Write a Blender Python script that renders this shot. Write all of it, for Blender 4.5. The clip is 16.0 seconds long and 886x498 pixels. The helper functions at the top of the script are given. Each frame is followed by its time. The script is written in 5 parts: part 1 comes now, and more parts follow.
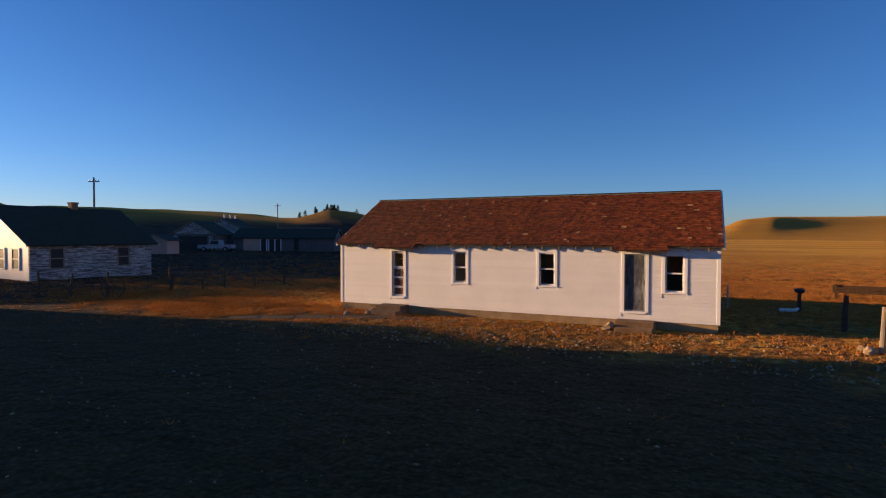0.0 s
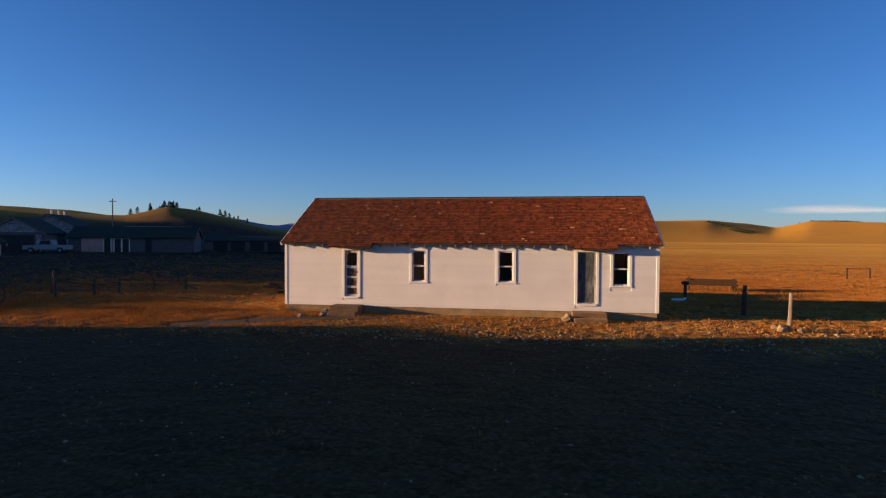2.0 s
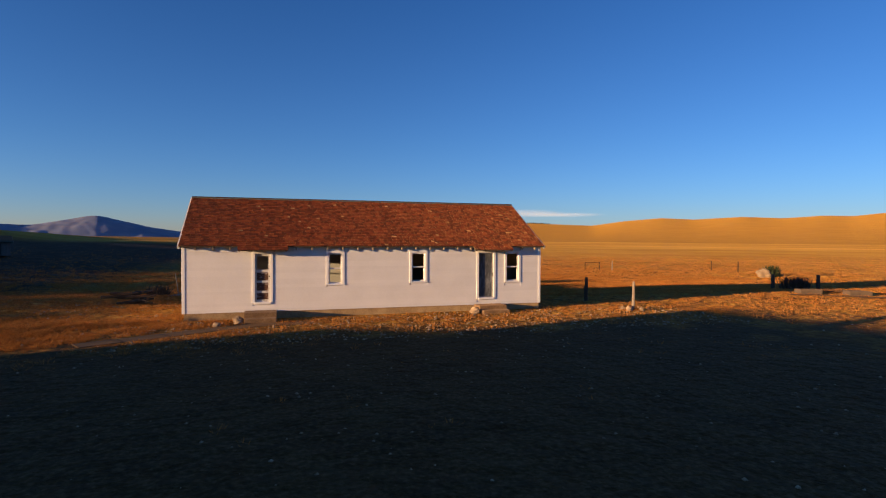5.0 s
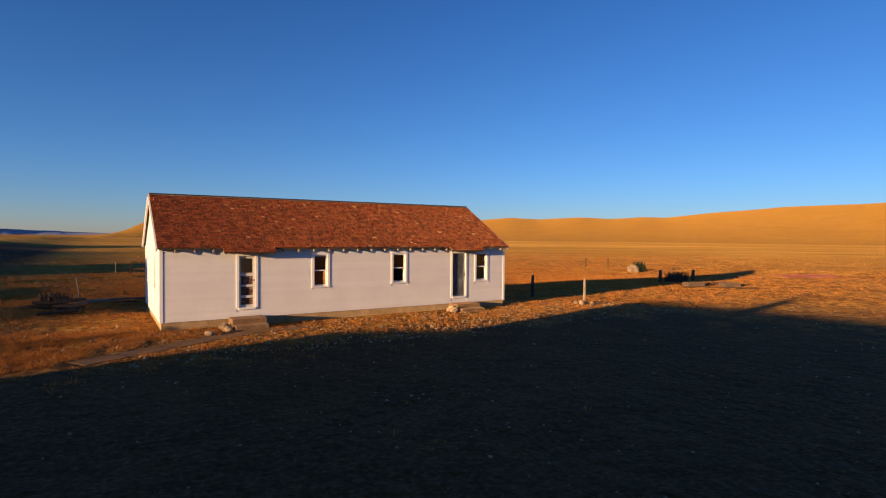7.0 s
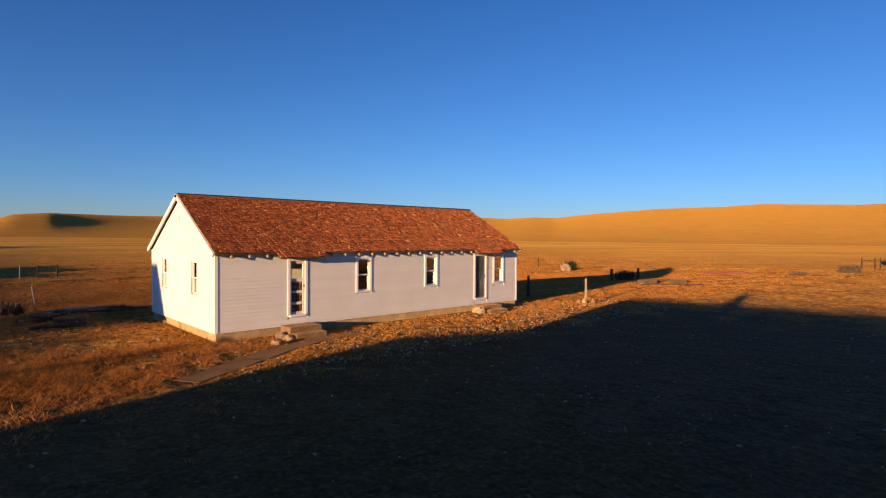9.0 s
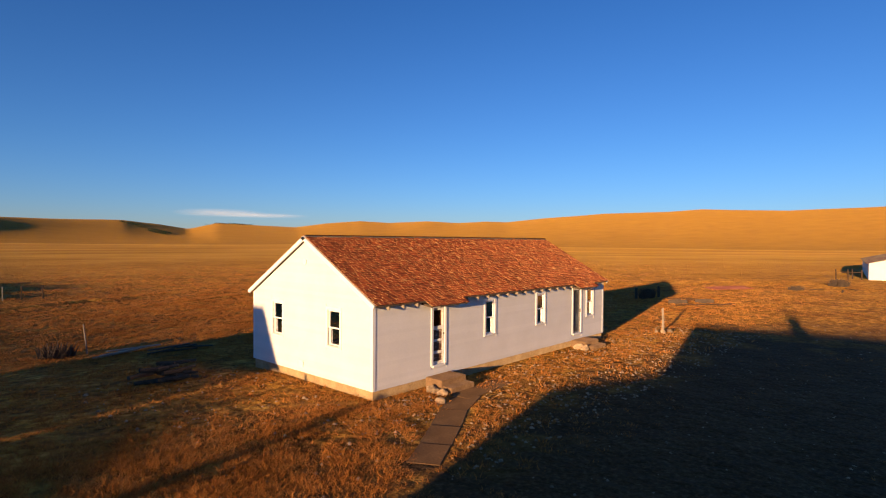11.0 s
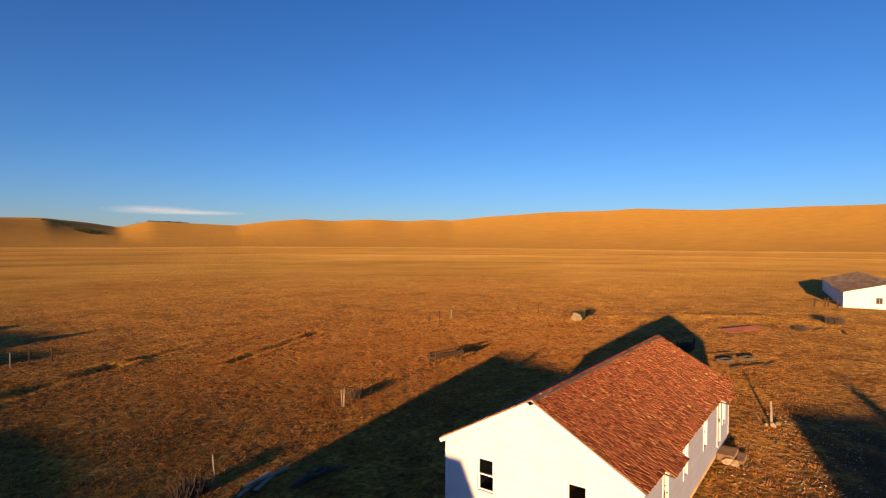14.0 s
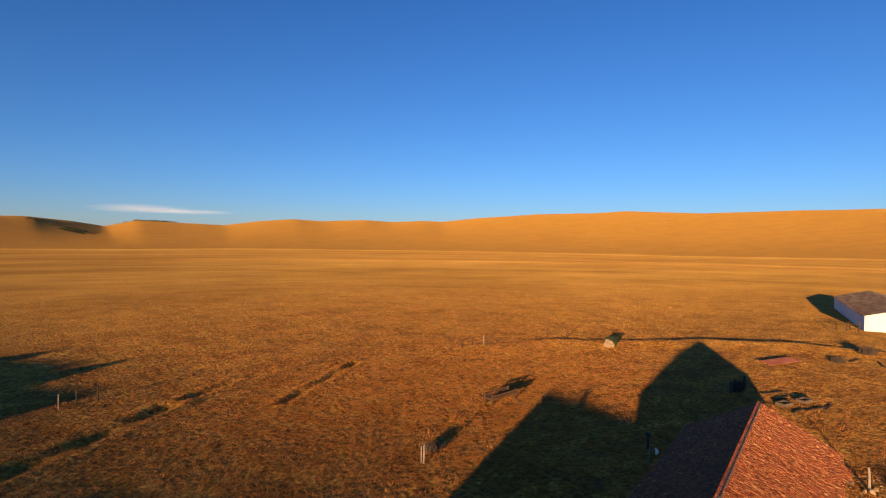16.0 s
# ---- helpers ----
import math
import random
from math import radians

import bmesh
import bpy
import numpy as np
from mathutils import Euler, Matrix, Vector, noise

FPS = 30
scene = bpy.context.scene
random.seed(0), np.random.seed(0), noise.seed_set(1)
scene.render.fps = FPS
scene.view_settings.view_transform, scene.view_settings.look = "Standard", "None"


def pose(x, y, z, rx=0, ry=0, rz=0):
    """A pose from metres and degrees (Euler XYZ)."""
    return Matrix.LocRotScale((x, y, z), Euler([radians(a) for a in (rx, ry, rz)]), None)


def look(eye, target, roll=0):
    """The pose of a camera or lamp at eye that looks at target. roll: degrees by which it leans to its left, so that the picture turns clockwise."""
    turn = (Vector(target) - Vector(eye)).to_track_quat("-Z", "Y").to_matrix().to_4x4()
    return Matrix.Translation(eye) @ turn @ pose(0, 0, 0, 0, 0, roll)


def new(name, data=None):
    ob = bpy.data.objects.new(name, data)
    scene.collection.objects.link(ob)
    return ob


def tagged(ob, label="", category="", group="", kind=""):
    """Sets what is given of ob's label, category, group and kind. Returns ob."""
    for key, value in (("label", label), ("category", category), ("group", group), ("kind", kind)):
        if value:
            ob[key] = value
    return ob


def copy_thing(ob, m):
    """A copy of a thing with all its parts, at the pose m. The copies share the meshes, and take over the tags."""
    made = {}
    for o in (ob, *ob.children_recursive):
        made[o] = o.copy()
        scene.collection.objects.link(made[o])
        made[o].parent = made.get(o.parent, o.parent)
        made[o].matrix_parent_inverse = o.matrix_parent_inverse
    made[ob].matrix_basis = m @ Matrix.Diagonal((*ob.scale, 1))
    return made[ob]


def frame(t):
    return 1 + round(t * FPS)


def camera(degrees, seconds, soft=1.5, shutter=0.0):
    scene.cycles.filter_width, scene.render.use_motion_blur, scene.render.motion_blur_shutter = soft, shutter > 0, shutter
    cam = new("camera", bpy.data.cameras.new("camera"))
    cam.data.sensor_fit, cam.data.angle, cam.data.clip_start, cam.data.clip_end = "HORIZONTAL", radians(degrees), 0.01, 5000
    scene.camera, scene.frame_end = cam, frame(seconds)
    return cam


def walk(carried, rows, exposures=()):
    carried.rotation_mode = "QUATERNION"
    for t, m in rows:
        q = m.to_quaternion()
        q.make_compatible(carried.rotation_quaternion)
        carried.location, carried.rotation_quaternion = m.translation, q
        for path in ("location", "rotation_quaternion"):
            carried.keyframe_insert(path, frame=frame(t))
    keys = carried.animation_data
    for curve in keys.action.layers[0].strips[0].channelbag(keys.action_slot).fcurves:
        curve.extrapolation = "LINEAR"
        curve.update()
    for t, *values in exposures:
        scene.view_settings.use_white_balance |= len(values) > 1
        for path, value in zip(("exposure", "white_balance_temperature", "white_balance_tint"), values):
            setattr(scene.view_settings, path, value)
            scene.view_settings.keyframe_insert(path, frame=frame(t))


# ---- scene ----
cam = camera(77.9, 16.0, soft=1.2)
PATH = [
    (0, (13.959, -19.555, 3.167), (13.113, -17.743, 3.12), 0.1),
    (0.5, (12.989, -20.031, 3.162), (12.268, -18.166, 3.116), 0.1),
    (1, (11.977, -20.479, 3.154), (11.385, -18.569, 3.109), 0.2),
    (1.5, (10.959, -20.845, 3.118), (10.506, -18.897, 3.076), 0.3),
    (2, (9.921, -21.176, 3.1), (9.605, -19.202, 3.057), 0.3),
    (2.5, (8.856, -21.492, 3.093), (8.683, -19.5, 3.051), 0.3),
    (3, (7.794, -21.779, 3.098), (7.768, -19.78, 3.056), 0.3),
    (3.5, (6.738, -21.992, 3.135), (6.87, -19.997, 3.092), 0.4),
    (4, (5.682, -22.181, 3.162), (5.979, -20.203, 3.121), 0.4),
    (4.5, (4.535, -22.2, 3.191), (4.973, -20.249, 3.149), 0.5),
    (5, (3.234, -22.13, 3.202), (3.823, -20.219, 3.161), 0.3),
    (7.5, (-2.858, -19.973, 3.339), (-1.708, -18.337, 3.292), 0.5),
    (8, (-4.074, -19.297, 3.367), (-2.839, -17.725, 3.318), 0.5),
    (10.5, (-9.421, -13.508, 4.121), (-7.966, -12.136, 4.088), 0.4),
    (11, (-10.383, -12.161, 4.74), (-8.903, -10.816, 4.71), 0.4),
    (11.5, (-11.336, -10.919, 5.442), (-9.831, -9.602, 5.42), 0.3),
    (12, (-12.286, -9.664, 6.273), (-10.755, -8.378, 6.252), 0.55),
    (12.5, (-13.153, -8.404, 7.237), (-11.598, -7.146, 7.207), 0.3),
    (13, (-14.068, -7.169, 8.135), (-12.49, -5.941, 8.104), 0.4),
    (13.5, (-14.922, -5.9, 9.065), (-13.324, -4.698, 9.028), 0.4),
    (14, (-15.728, -4.631, 10.007), (-14.118, -3.445, 9.968), 0.3),
    (14.5, (-16.504, -3.338, 10.925), (-14.886, -2.164, 10.886), 0.5),
    (15, (-17.236, -2.093, 11.849), (-15.613, -0.925, 11.807), 0.6),
    (15.5, (-17.938, -0.882, 12.704), (-16.311, 0.281, 12.663), 0.7),
    (16, (-18.767, 0.497, 13.331), (-17.133, 1.65, 13.294), 0.7),
]
walk(cam, [(t, look(eye, target, roll)) for t, eye, target, roll in PATH])

# ---- world, sun, exposure ----
SUN_AZ, SUN_EL = 13.2, 5.9            # the way the light travels, from +x towards +y; height of the sun
world = bpy.data.worlds.new("world")
scene.world = world
world.use_nodes = True
wn, wl = world.node_tree.nodes, world.node_tree.links
wn.clear()
sky = wn.new("ShaderNodeTexSky")
sky.sky_type, sky.sun_disc = "NISHITA", False
sky.sun_elevation, sky.sun_rotation = radians(SUN_EL), radians(270 - SUN_AZ)
sky.air_density, sky.dust_density, sky.ozone_density, sky.altitude = 1.0, 0.5, 4.4, 1500
bg = wn.new("ShaderNodeBackground")
bg.inputs["Strength"].default_value = 0.083
wout = wn.new("ShaderNodeOutputWorld")
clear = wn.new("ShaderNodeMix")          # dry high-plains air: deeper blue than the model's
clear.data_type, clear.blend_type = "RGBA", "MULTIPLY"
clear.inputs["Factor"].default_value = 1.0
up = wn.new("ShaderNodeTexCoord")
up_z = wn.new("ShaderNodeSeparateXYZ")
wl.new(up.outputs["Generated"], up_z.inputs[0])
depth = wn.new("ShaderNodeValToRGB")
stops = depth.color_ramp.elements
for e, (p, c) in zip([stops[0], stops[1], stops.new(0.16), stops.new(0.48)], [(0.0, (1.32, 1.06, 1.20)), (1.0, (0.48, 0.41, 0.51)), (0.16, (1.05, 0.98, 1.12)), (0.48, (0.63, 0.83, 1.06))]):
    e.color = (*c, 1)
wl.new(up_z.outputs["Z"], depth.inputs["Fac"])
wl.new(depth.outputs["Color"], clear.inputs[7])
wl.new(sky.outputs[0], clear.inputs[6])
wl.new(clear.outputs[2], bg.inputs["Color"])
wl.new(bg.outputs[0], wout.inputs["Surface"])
sun = new("sun", bpy.data.lights.new("sun", "SUN"))
sun.data.energy, sun.data.angle, sun.data.color = 5.0, radians(0.6), (1.0, 0.62, 0.31)
ca, sa = math.cos(radians(SUN_AZ)), math.sin(radians(SUN_AZ))
sun.matrix_world = look((-60 * ca, -60 * sa, 60 * math.tan(radians(SUN_EL))), (0, 0, 0))
scene.view_settings.exposure = 1.1


# ---- materials ----
def material(name, colors, scale=4.0, fine=40.0, rough=0.85, metal=0.0, bump=0.2, depth=0.01, vary=0.0, coords="Object", stretch=(1, 1, 1), mix=0.5):
    """Two or three colours over coarse and fine noise, with relief; vary: brightness from piece to piece."""
    m = bpy.data.materials.new(name)
    m.use_nodes = True
    n, l = m.node_tree.nodes, m.node_tree.links
    bsdf = n["Principled BSDF"]
    bsdf.inputs["Roughness"].default_value, bsdf.inputs["Metallic"].default_value = rough, metal
    bsdf.inputs["Specular IOR Level"].default_value = 0.25
    if coords == "World":
        src = n.new("ShaderNodeNewGeometry").outputs["Position"]
    else:
        src = n.new("ShaderNodeTexCoord").outputs["Object"]
    mp = n.new("ShaderNodeMapping")
    mp.inputs["Scale"].default_value = stretch
    l.new(src, mp.inputs["Vector"])
    a, b = n.new("ShaderNodeTexNoise"), n.new("ShaderNodeTexNoise")
    for node, s in ((a, scale), (b, fine)):
        node.inputs["Scale"].default_value, node.inputs["Detail"].default_value = s, 6
        l.new(mp.outputs[0], node.inputs["Vector"])
    add = n.new("ShaderNodeMix")
    add.inputs["Factor"].default_value = mix
    l.new(a.outputs["Fac"], add.inputs[2])
    l.new(b.outputs["Fac"], add.inputs[3])
    ramp = n.new("ShaderNodeValToRGB")
    els = ramp.color_ramp.elements
    while len(els) < len(colors):
        els.new(0.5)
    for i, c in enumerate(colors):
        els[i].position = 0.32 + 0.36 * i / max(1, len(colors) - 1)
        els[i].color = (*c, 1)
    l.new(add.outputs[0], ramp.inputs["Fac"])
    col = ramp.outputs["Color"]
    if vary:
        info = n.new("ShaderNodeObjectInfo")
        geo = n.new("ShaderNodeNewGeometry")
        plus = n.new("ShaderNodeMath")
        plus.operation = "ADD"
        l.new(info.outputs["Random"], plus.inputs[0])
        l.new(geo.outputs["Random Per Island"], plus.inputs[1])
        wrap = n.new("ShaderNodeMath")
        wrap.operation = "FRACT"
        l.new(plus.outputs[0], wrap.inputs[0])
        rng = n.new("ShaderNodeMapRange")
        rng.inputs["To Min"].default_value, rng.inputs["To Max"].default_value = 1 - vary, 1 + vary
        l.new(wrap.outputs[0], rng.inputs["Value"])
        hsv = n.new("ShaderNodeHueSaturation")
        l.new(rng.outputs[0], hsv.inputs["Value"])
        l.new(col, hsv.inputs["Color"])
        col = hsv.outputs["Color"]
    l.new(col, bsdf.inputs["Base Color"])
    bsdf.inputs["Diffuse Roughness"].default_value = 1.0 if rough > 0.8 else 0.0
    if bump:
        bp = n.new("ShaderNodeBump")
        bp.inputs["Strength"].default_value, bp.inputs["Distance"].default_value = bump, depth
        l.new(add.outputs[0], bp.inputs["Height"])
        l.new(bp.outputs[0], bsdf.inputs["Normal"])
    return m


def glass_material(name, tint=(0.02, 0.025, 0.03), rough=0.03):
    m = bpy.data.materials.new(name)
    m.use_nodes = True
    n, l = m.node_tree.nodes, m.node_tree.links
    bsdf = n["Principled BSDF"]
    bsdf.inputs["Base Color"].default_value = (0.8, 0.85, 0.85, 1)
    bsdf.inputs["Roughness"].default_value = rough
    bsdf.inputs["Transmission Weight"].default_value = 1.0
    bsdf.inputs["IOR"].default_value = 1.45
    return m


NAP = 0.09


def ground_material():
    """Dry grass and bare earth by the place, with relief at several sizes."""
    m = bpy.data.materials.new("dry_ground")
    m.use_nodes = True
    n, l = m.node_tree.nodes, m.node_tree.links
    bsdf = n["Principled BSDF"]
    bsdf.inputs["Roughness"].default_value = 0.95
    bsdf.inputs["Specular IOR Level"].default_value = 0.1
    pos = n.new("ShaderNodeNewGeometry").outputs["Position"]

    def tex(scale, detail=6, stretch=(1, 1, 1)):
        mp = n.new("ShaderNodeMapping")
        mp.inputs["Scale"].default_value = stretch
        l.new(pos, mp.inputs["Vector"])
        t = n.new("ShaderNodeTexNoise")
        t.inputs["Scale"].default_value, t.inputs["Detail"].default_value = scale, detail
        l.new(mp.outputs[0], t.inputs["Vector"])
        return t.outputs["Fac"]

    def ramp(fac, stops):
        r = n.new("ShaderNodeValToRGB")
        els = r.color_ramp.elements
        while len(els) < len(stops):
            els.new(0.5)
        for e, (p, c) in zip(els, stops):
            e.position, e.color = p, (*c, 1)
        l.new(fac, r.inputs["Fac"])
        return r.outputs["Color"]

    def blend(fac, a, b):
        x = n.new("ShaderNodeMix")
        x.data_type = "RGBA"
        l.new(fac, x.inputs["Factor"])
        l.new(a, x.inputs[6])
        l.new(b, x.inputs[7])
        return x.outputs[2]

    # earth and grit tones lowered to deepen the shade over the yard
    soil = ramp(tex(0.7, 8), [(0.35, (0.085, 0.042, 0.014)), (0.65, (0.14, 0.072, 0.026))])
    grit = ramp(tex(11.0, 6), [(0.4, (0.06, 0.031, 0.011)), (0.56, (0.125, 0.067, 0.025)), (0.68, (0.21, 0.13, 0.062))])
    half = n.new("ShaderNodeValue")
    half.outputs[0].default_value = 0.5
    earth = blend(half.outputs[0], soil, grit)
    near_grass = ramp(tex(2.5), [(0.3, (0.20, 0.086, 0.012)), (0.5, (0.34, 0.161, 0.023)), (0.7, (0.47, 0.252, 0.045))])
    far_grass = ramp(tex(0.02, 9, (0.8, 1.5, 1)), [(0.3, (0.36, 0.198, 0.030)), (0.5, (0.40, 0.222, 0.035)), (0.7, (0.43, 0.245, 0.042))])
    split = n.new("ShaderNodeVectorMath")
    split.operation = "LENGTH"
    l.new(pos, split.inputs[0])
    far = n.new("ShaderNodeMapRange")
    far.inputs["From Min"].default_value, far.inputs["From Max"].default_value = 60, 220
    l.new(split.outputs["Value"], far.inputs["Value"])
    # the plain before the hills carries pale hay strips, the slopes a duller sward
    reach = n.new("ShaderNodeMath")
    reach.operation = "MULTIPLY_ADD"
    reach.inputs[1].default_value, reach.inputs[2].default_value = 0.16, -0.08
    l.new(tex(0.006, 5), reach.inputs[0])
    ring = n.new("ShaderNodeMath")
    ring.operation = "MULTIPLY_ADD"
    ring.inputs[1].default_value = 0.001
    l.new(split.outputs["Value"], ring.inputs[0])
    l.new(reach.outputs[0], ring.inputs[2])
    strips = ramp(ring.outputs[0], [(0.30, (1, 1, 1)), (0.36, (1.25, 1.22, 1.3)), (0.40, (0.88, 0.86, 0.8)), (0.50, (1, 0.98, 0.95)), (0.60, (0.92, 0.9, 0.85)), (0.655, (1.35, 1.4, 1.6)), (0.69, (0.74, 0.71, 0.63)), (0.75, (0.66, 0.63, 0.57))])
    sward = n.new("ShaderNodeMix")
    sward.data_type, sward.blend_type = "RGBA", "MULTIPLY"
    sward.inputs["Factor"].default_value = 1.0
    l.new(far_grass, sward.inputs[6])
    l.new(strips, sward.inputs[7])
    # streaks of mown and grazed sward, lying across the slope of the plain
    sep = n.new("ShaderNodeSeparateXYZ")
    l.new(pos, sep.inputs[0])
    bearing = n.new("ShaderNodeMath")
    bearing.operation = "ARCTAN2"
    l.new(sep.outputs["Y"], bearing.inputs[0])
    l.new(sep.outputs["X"], bearing.inputs[1])
    swath = n.new("ShaderNodeCombineXYZ")
    l.new(split.outputs["Value"], swath.inputs[0])
    l.new(bearing.outputs[0], swath.inputs[1])

    def streak(along, across):
        mp = n.new("ShaderNodeMapping")
        mp.inputs["Scale"].default_value = (along, across, 1)
        l.new(swath.outputs[0], mp.inputs["Vector"])
        t = n.new("ShaderNodeTexNoise")
        t.inputs["Scale"].default_value, t.inputs["Detail"].default_value = 1.0, 5
        l.new(mp.outputs[0], t.inputs["Vector"])
        return t.outputs["Fac"]

    def times(a, b, amount=1.0):
        x = n.new("ShaderNodeMix")
        x.data_type, x.blend_type = "RGBA", "MULTIPLY"
        x.inputs["Factor"].default_value = amount
        l.new(a, x.inputs[6])
        l.new(b, x.inputs[7])
        return x.outputs[2]

    mown = times(sward.outputs[2], ramp(streak(0.03, 2.0), [(0.34, (0.76, 0.72, 0.64)), (0.5, (1, 1, 1)), (0.66, (1.2, 1.24, 1.36))]))
    mown = times(mown, ramp(streak(0.16, 9.0), [(0.36, (0.82, 0.8, 0.76)), (0.5, (1, 1, 1)), (0.66, (1.12, 1.13, 1.18))]))
    tufts = times(near_grass, ramp(tex(0.22, 6), [(0.36, (0.72, 0.66, 0.6)), (0.5, (1, 1, 1)), (0.64, (1.15, 1.2, 1.3))]))
    slope = n.new("ShaderNodeMapRange")
    slope.inputs["From Min"].default_value, slope.inputs["From Max"].default_value = 640, 720
    l.new(split.outputs["Value"], slope.inputs["Value"])
    clumps = ramp(tex(3.4, 4), [(0.36, (0.55, 0.50, 0.44)), (0.5, (1.12, 1.12, 1.12)), (0.62, (1.5, 1.54, 1.6))])
    tufts = times(times(tufts, clumps), ramp(tex(0.9, 4), [(0.38, (0.72, 0.68, 0.64)), (0.5, (1, 1, 1)), (0.62, (1.14, 1.16, 1.2))]))
    grass = blend(far.outputs[0], tufts, blend(slope.outputs[0], mown, sward.outputs[2]))
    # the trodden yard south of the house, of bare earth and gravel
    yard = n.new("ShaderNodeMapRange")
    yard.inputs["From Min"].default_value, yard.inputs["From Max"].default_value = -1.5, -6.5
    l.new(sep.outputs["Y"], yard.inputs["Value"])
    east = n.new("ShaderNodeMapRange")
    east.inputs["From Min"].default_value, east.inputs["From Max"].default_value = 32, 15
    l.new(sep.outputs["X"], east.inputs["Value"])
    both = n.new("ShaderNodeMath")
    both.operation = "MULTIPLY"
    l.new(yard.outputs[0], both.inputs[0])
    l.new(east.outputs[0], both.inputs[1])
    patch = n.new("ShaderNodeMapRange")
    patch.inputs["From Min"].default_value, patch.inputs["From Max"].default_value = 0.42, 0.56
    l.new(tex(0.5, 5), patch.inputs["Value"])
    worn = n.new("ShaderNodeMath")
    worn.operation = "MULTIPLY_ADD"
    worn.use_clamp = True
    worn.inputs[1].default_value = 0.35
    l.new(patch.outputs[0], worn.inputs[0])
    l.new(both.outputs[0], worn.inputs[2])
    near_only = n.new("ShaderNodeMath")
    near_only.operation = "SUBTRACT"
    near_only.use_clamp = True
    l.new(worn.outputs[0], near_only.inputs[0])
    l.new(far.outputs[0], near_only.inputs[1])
    # pasture about the farmhouse and sheds: its shade is painted in as dark brown
    west_shade_x = n.new("ShaderNodeMapRange")
    west_shade_x.inputs["From Min"].default_value, west_shade_x.inputs["From Max"].default_value = -8.5, -15
    l.new(sep.outputs["X"], west_shade_x.inputs["Value"])
    west_shade_r = n.new("ShaderNodeMapRange")
    west_shade_r.inputs["From Min"].default_value, west_shade_r.inputs["From Max"].default_value = 255, 190
    l.new(split.outputs["Value"], west_shade_r.inputs["Value"])
    west_shade = n.new("ShaderNodeMath")
    west_shade.operation = "MULTIPLY"
    l.new(west_shade_x.outputs[0], west_shade.inputs[0])
    l.new(west_shade_r.outputs[0], west_shade.inputs[1])
    shade_brown = ramp(tex(0.35, 8), [(0.35, (0.035, 0.020, 0.012)), (0.55, (0.062, 0.036, 0.021)), (0.7, (0.11, 0.066, 0.04))])
    l.new(blend(west_shade.outputs[0], blend(near_only.outputs[0], grass, earth), shade_brown), bsdf.inputs["Base Color"])
    # no nap on the bare yard, nor where the shade is painted
    bare = n.new("ShaderNodeMath")
    bare.operation = "MAXIMUM"
    l.new(west_shade.outputs[0], bare.inputs[0])
    l.new(near_only.outputs[0], bare.inputs[1])
    # relief of clods and tussocks; the nap of dry stalks catches low light
    b1 = n.new("ShaderNodeBump")
    b1.inputs["Strength"].default_value, b1.inputs["Distance"].default_value = 0.6, 0.06
    l.new(tex(16.0, 8), b1.inputs["Height"])
    b2 = n.new("ShaderNodeBump")
    b2.inputs["Strength"].default_value, b2.inputs["Distance"].default_value = 1.0, 0.4
    l.new(tex(2.6, 5), b2.inputs["Height"])
    l.new(b1.outputs[0], b2.inputs["Normal"])
    b3 = n.new("ShaderNodeBump")
    b3.inputs["Strength"].default_value, b3.inputs["Distance"].default_value = 0.55, 0.45
    l.new(tex(0.75, 6), b3.inputs["Height"])
    l.new(b2.outputs[0], b3.inputs["Normal"])
    l.new(b3.outputs[0], bsdf.inputs["Normal"])
    bsdf.inputs["Diffuse Roughness"].default_value = 1.0
    nap = n.new("ShaderNodeMapRange")
    nap.inputs["To Min"].default_value, nap.inputs["To Max"].default_value = NAP, 0.0
    l.new(bare.outputs[0], nap.inputs["Value"])
    l.new(nap.outputs[0], bsdf.inputs["Sheen Weight"])
    bsdf.inputs["Sheen Roughness"].default_value = 0.6
    l.new(ramp(tex(0.02, 8, (0.8, 1.5, 1)), [(0.3, (0.68, 0.34, 0.04)), (0.5, (0.75, 0.38, 0.048)), (0.68, (0.81, 0.43, 0.06))]), bsdf.inputs["Sheen Tint"])
    return m


GROUND = ground_material()
WHITE = material("white_paint", [(0.60, 0.59, 0.58), (0.69, 0.68, 0.67)], 1.2, 30, 0.6, bump=0.15, depth=0.004, vary=0.03)
TRIM = material("white_trim_paint", [(0.68, 0.67, 0.66), (0.77, 0.76, 0.75)], 2.0, 30, 0.5, bump=0.1, depth=0.003)
SHINGLE = material("red_cedar_shingle", [(0.10, 0.018, 0.005), (0.18, 0.038, 0.010), (0.28, 0.085, 0.022)], 5.0, 45, 0.9, bump=0.7, depth=0.012, vary=0.42, stretch=(1, 1, 1))
SHINGLE_EDGE = material("bleached_cedar_edge", [(0.36, 0.18, 0.065), (0.46, 0.25, 0.10), (0.55, 0.33, 0.145)], 6.0, 50, 0.9, bump=0.3, vary=0.3)
BROWNWOOD = material("brown_weathered_pole", [(0.035, 0.019, 0.010), (0.062, 0.034, 0.017), (0.10, 0.055, 0.027)], 3, 40, 0.9, bump=0.5, stretch=(4, 4, 0.6))
STEPSTONE = material("brown_step_concrete", [(0.12, 0.07, 0.036), (0.19, 0.115, 0.06), (0.29, 0.185, 0.10)], 2.5, 25, 0.92, bump=0.5, depth=0.012)
DARKWOOD = material("dark_wood", [(0.05, 0.035, 0.025), (0.12, 0.085, 0.06)], 3, 30, 0.9, bump=0.3)
GREYWOOD = material("weathered_wood", [(0.16, 0.125, 0.09), (0.30, 0.24, 0.18), (0.42, 0.35, 0.27)], 3, 40, 0.9, bump=0.5, stretch=(4, 4, 0.6))
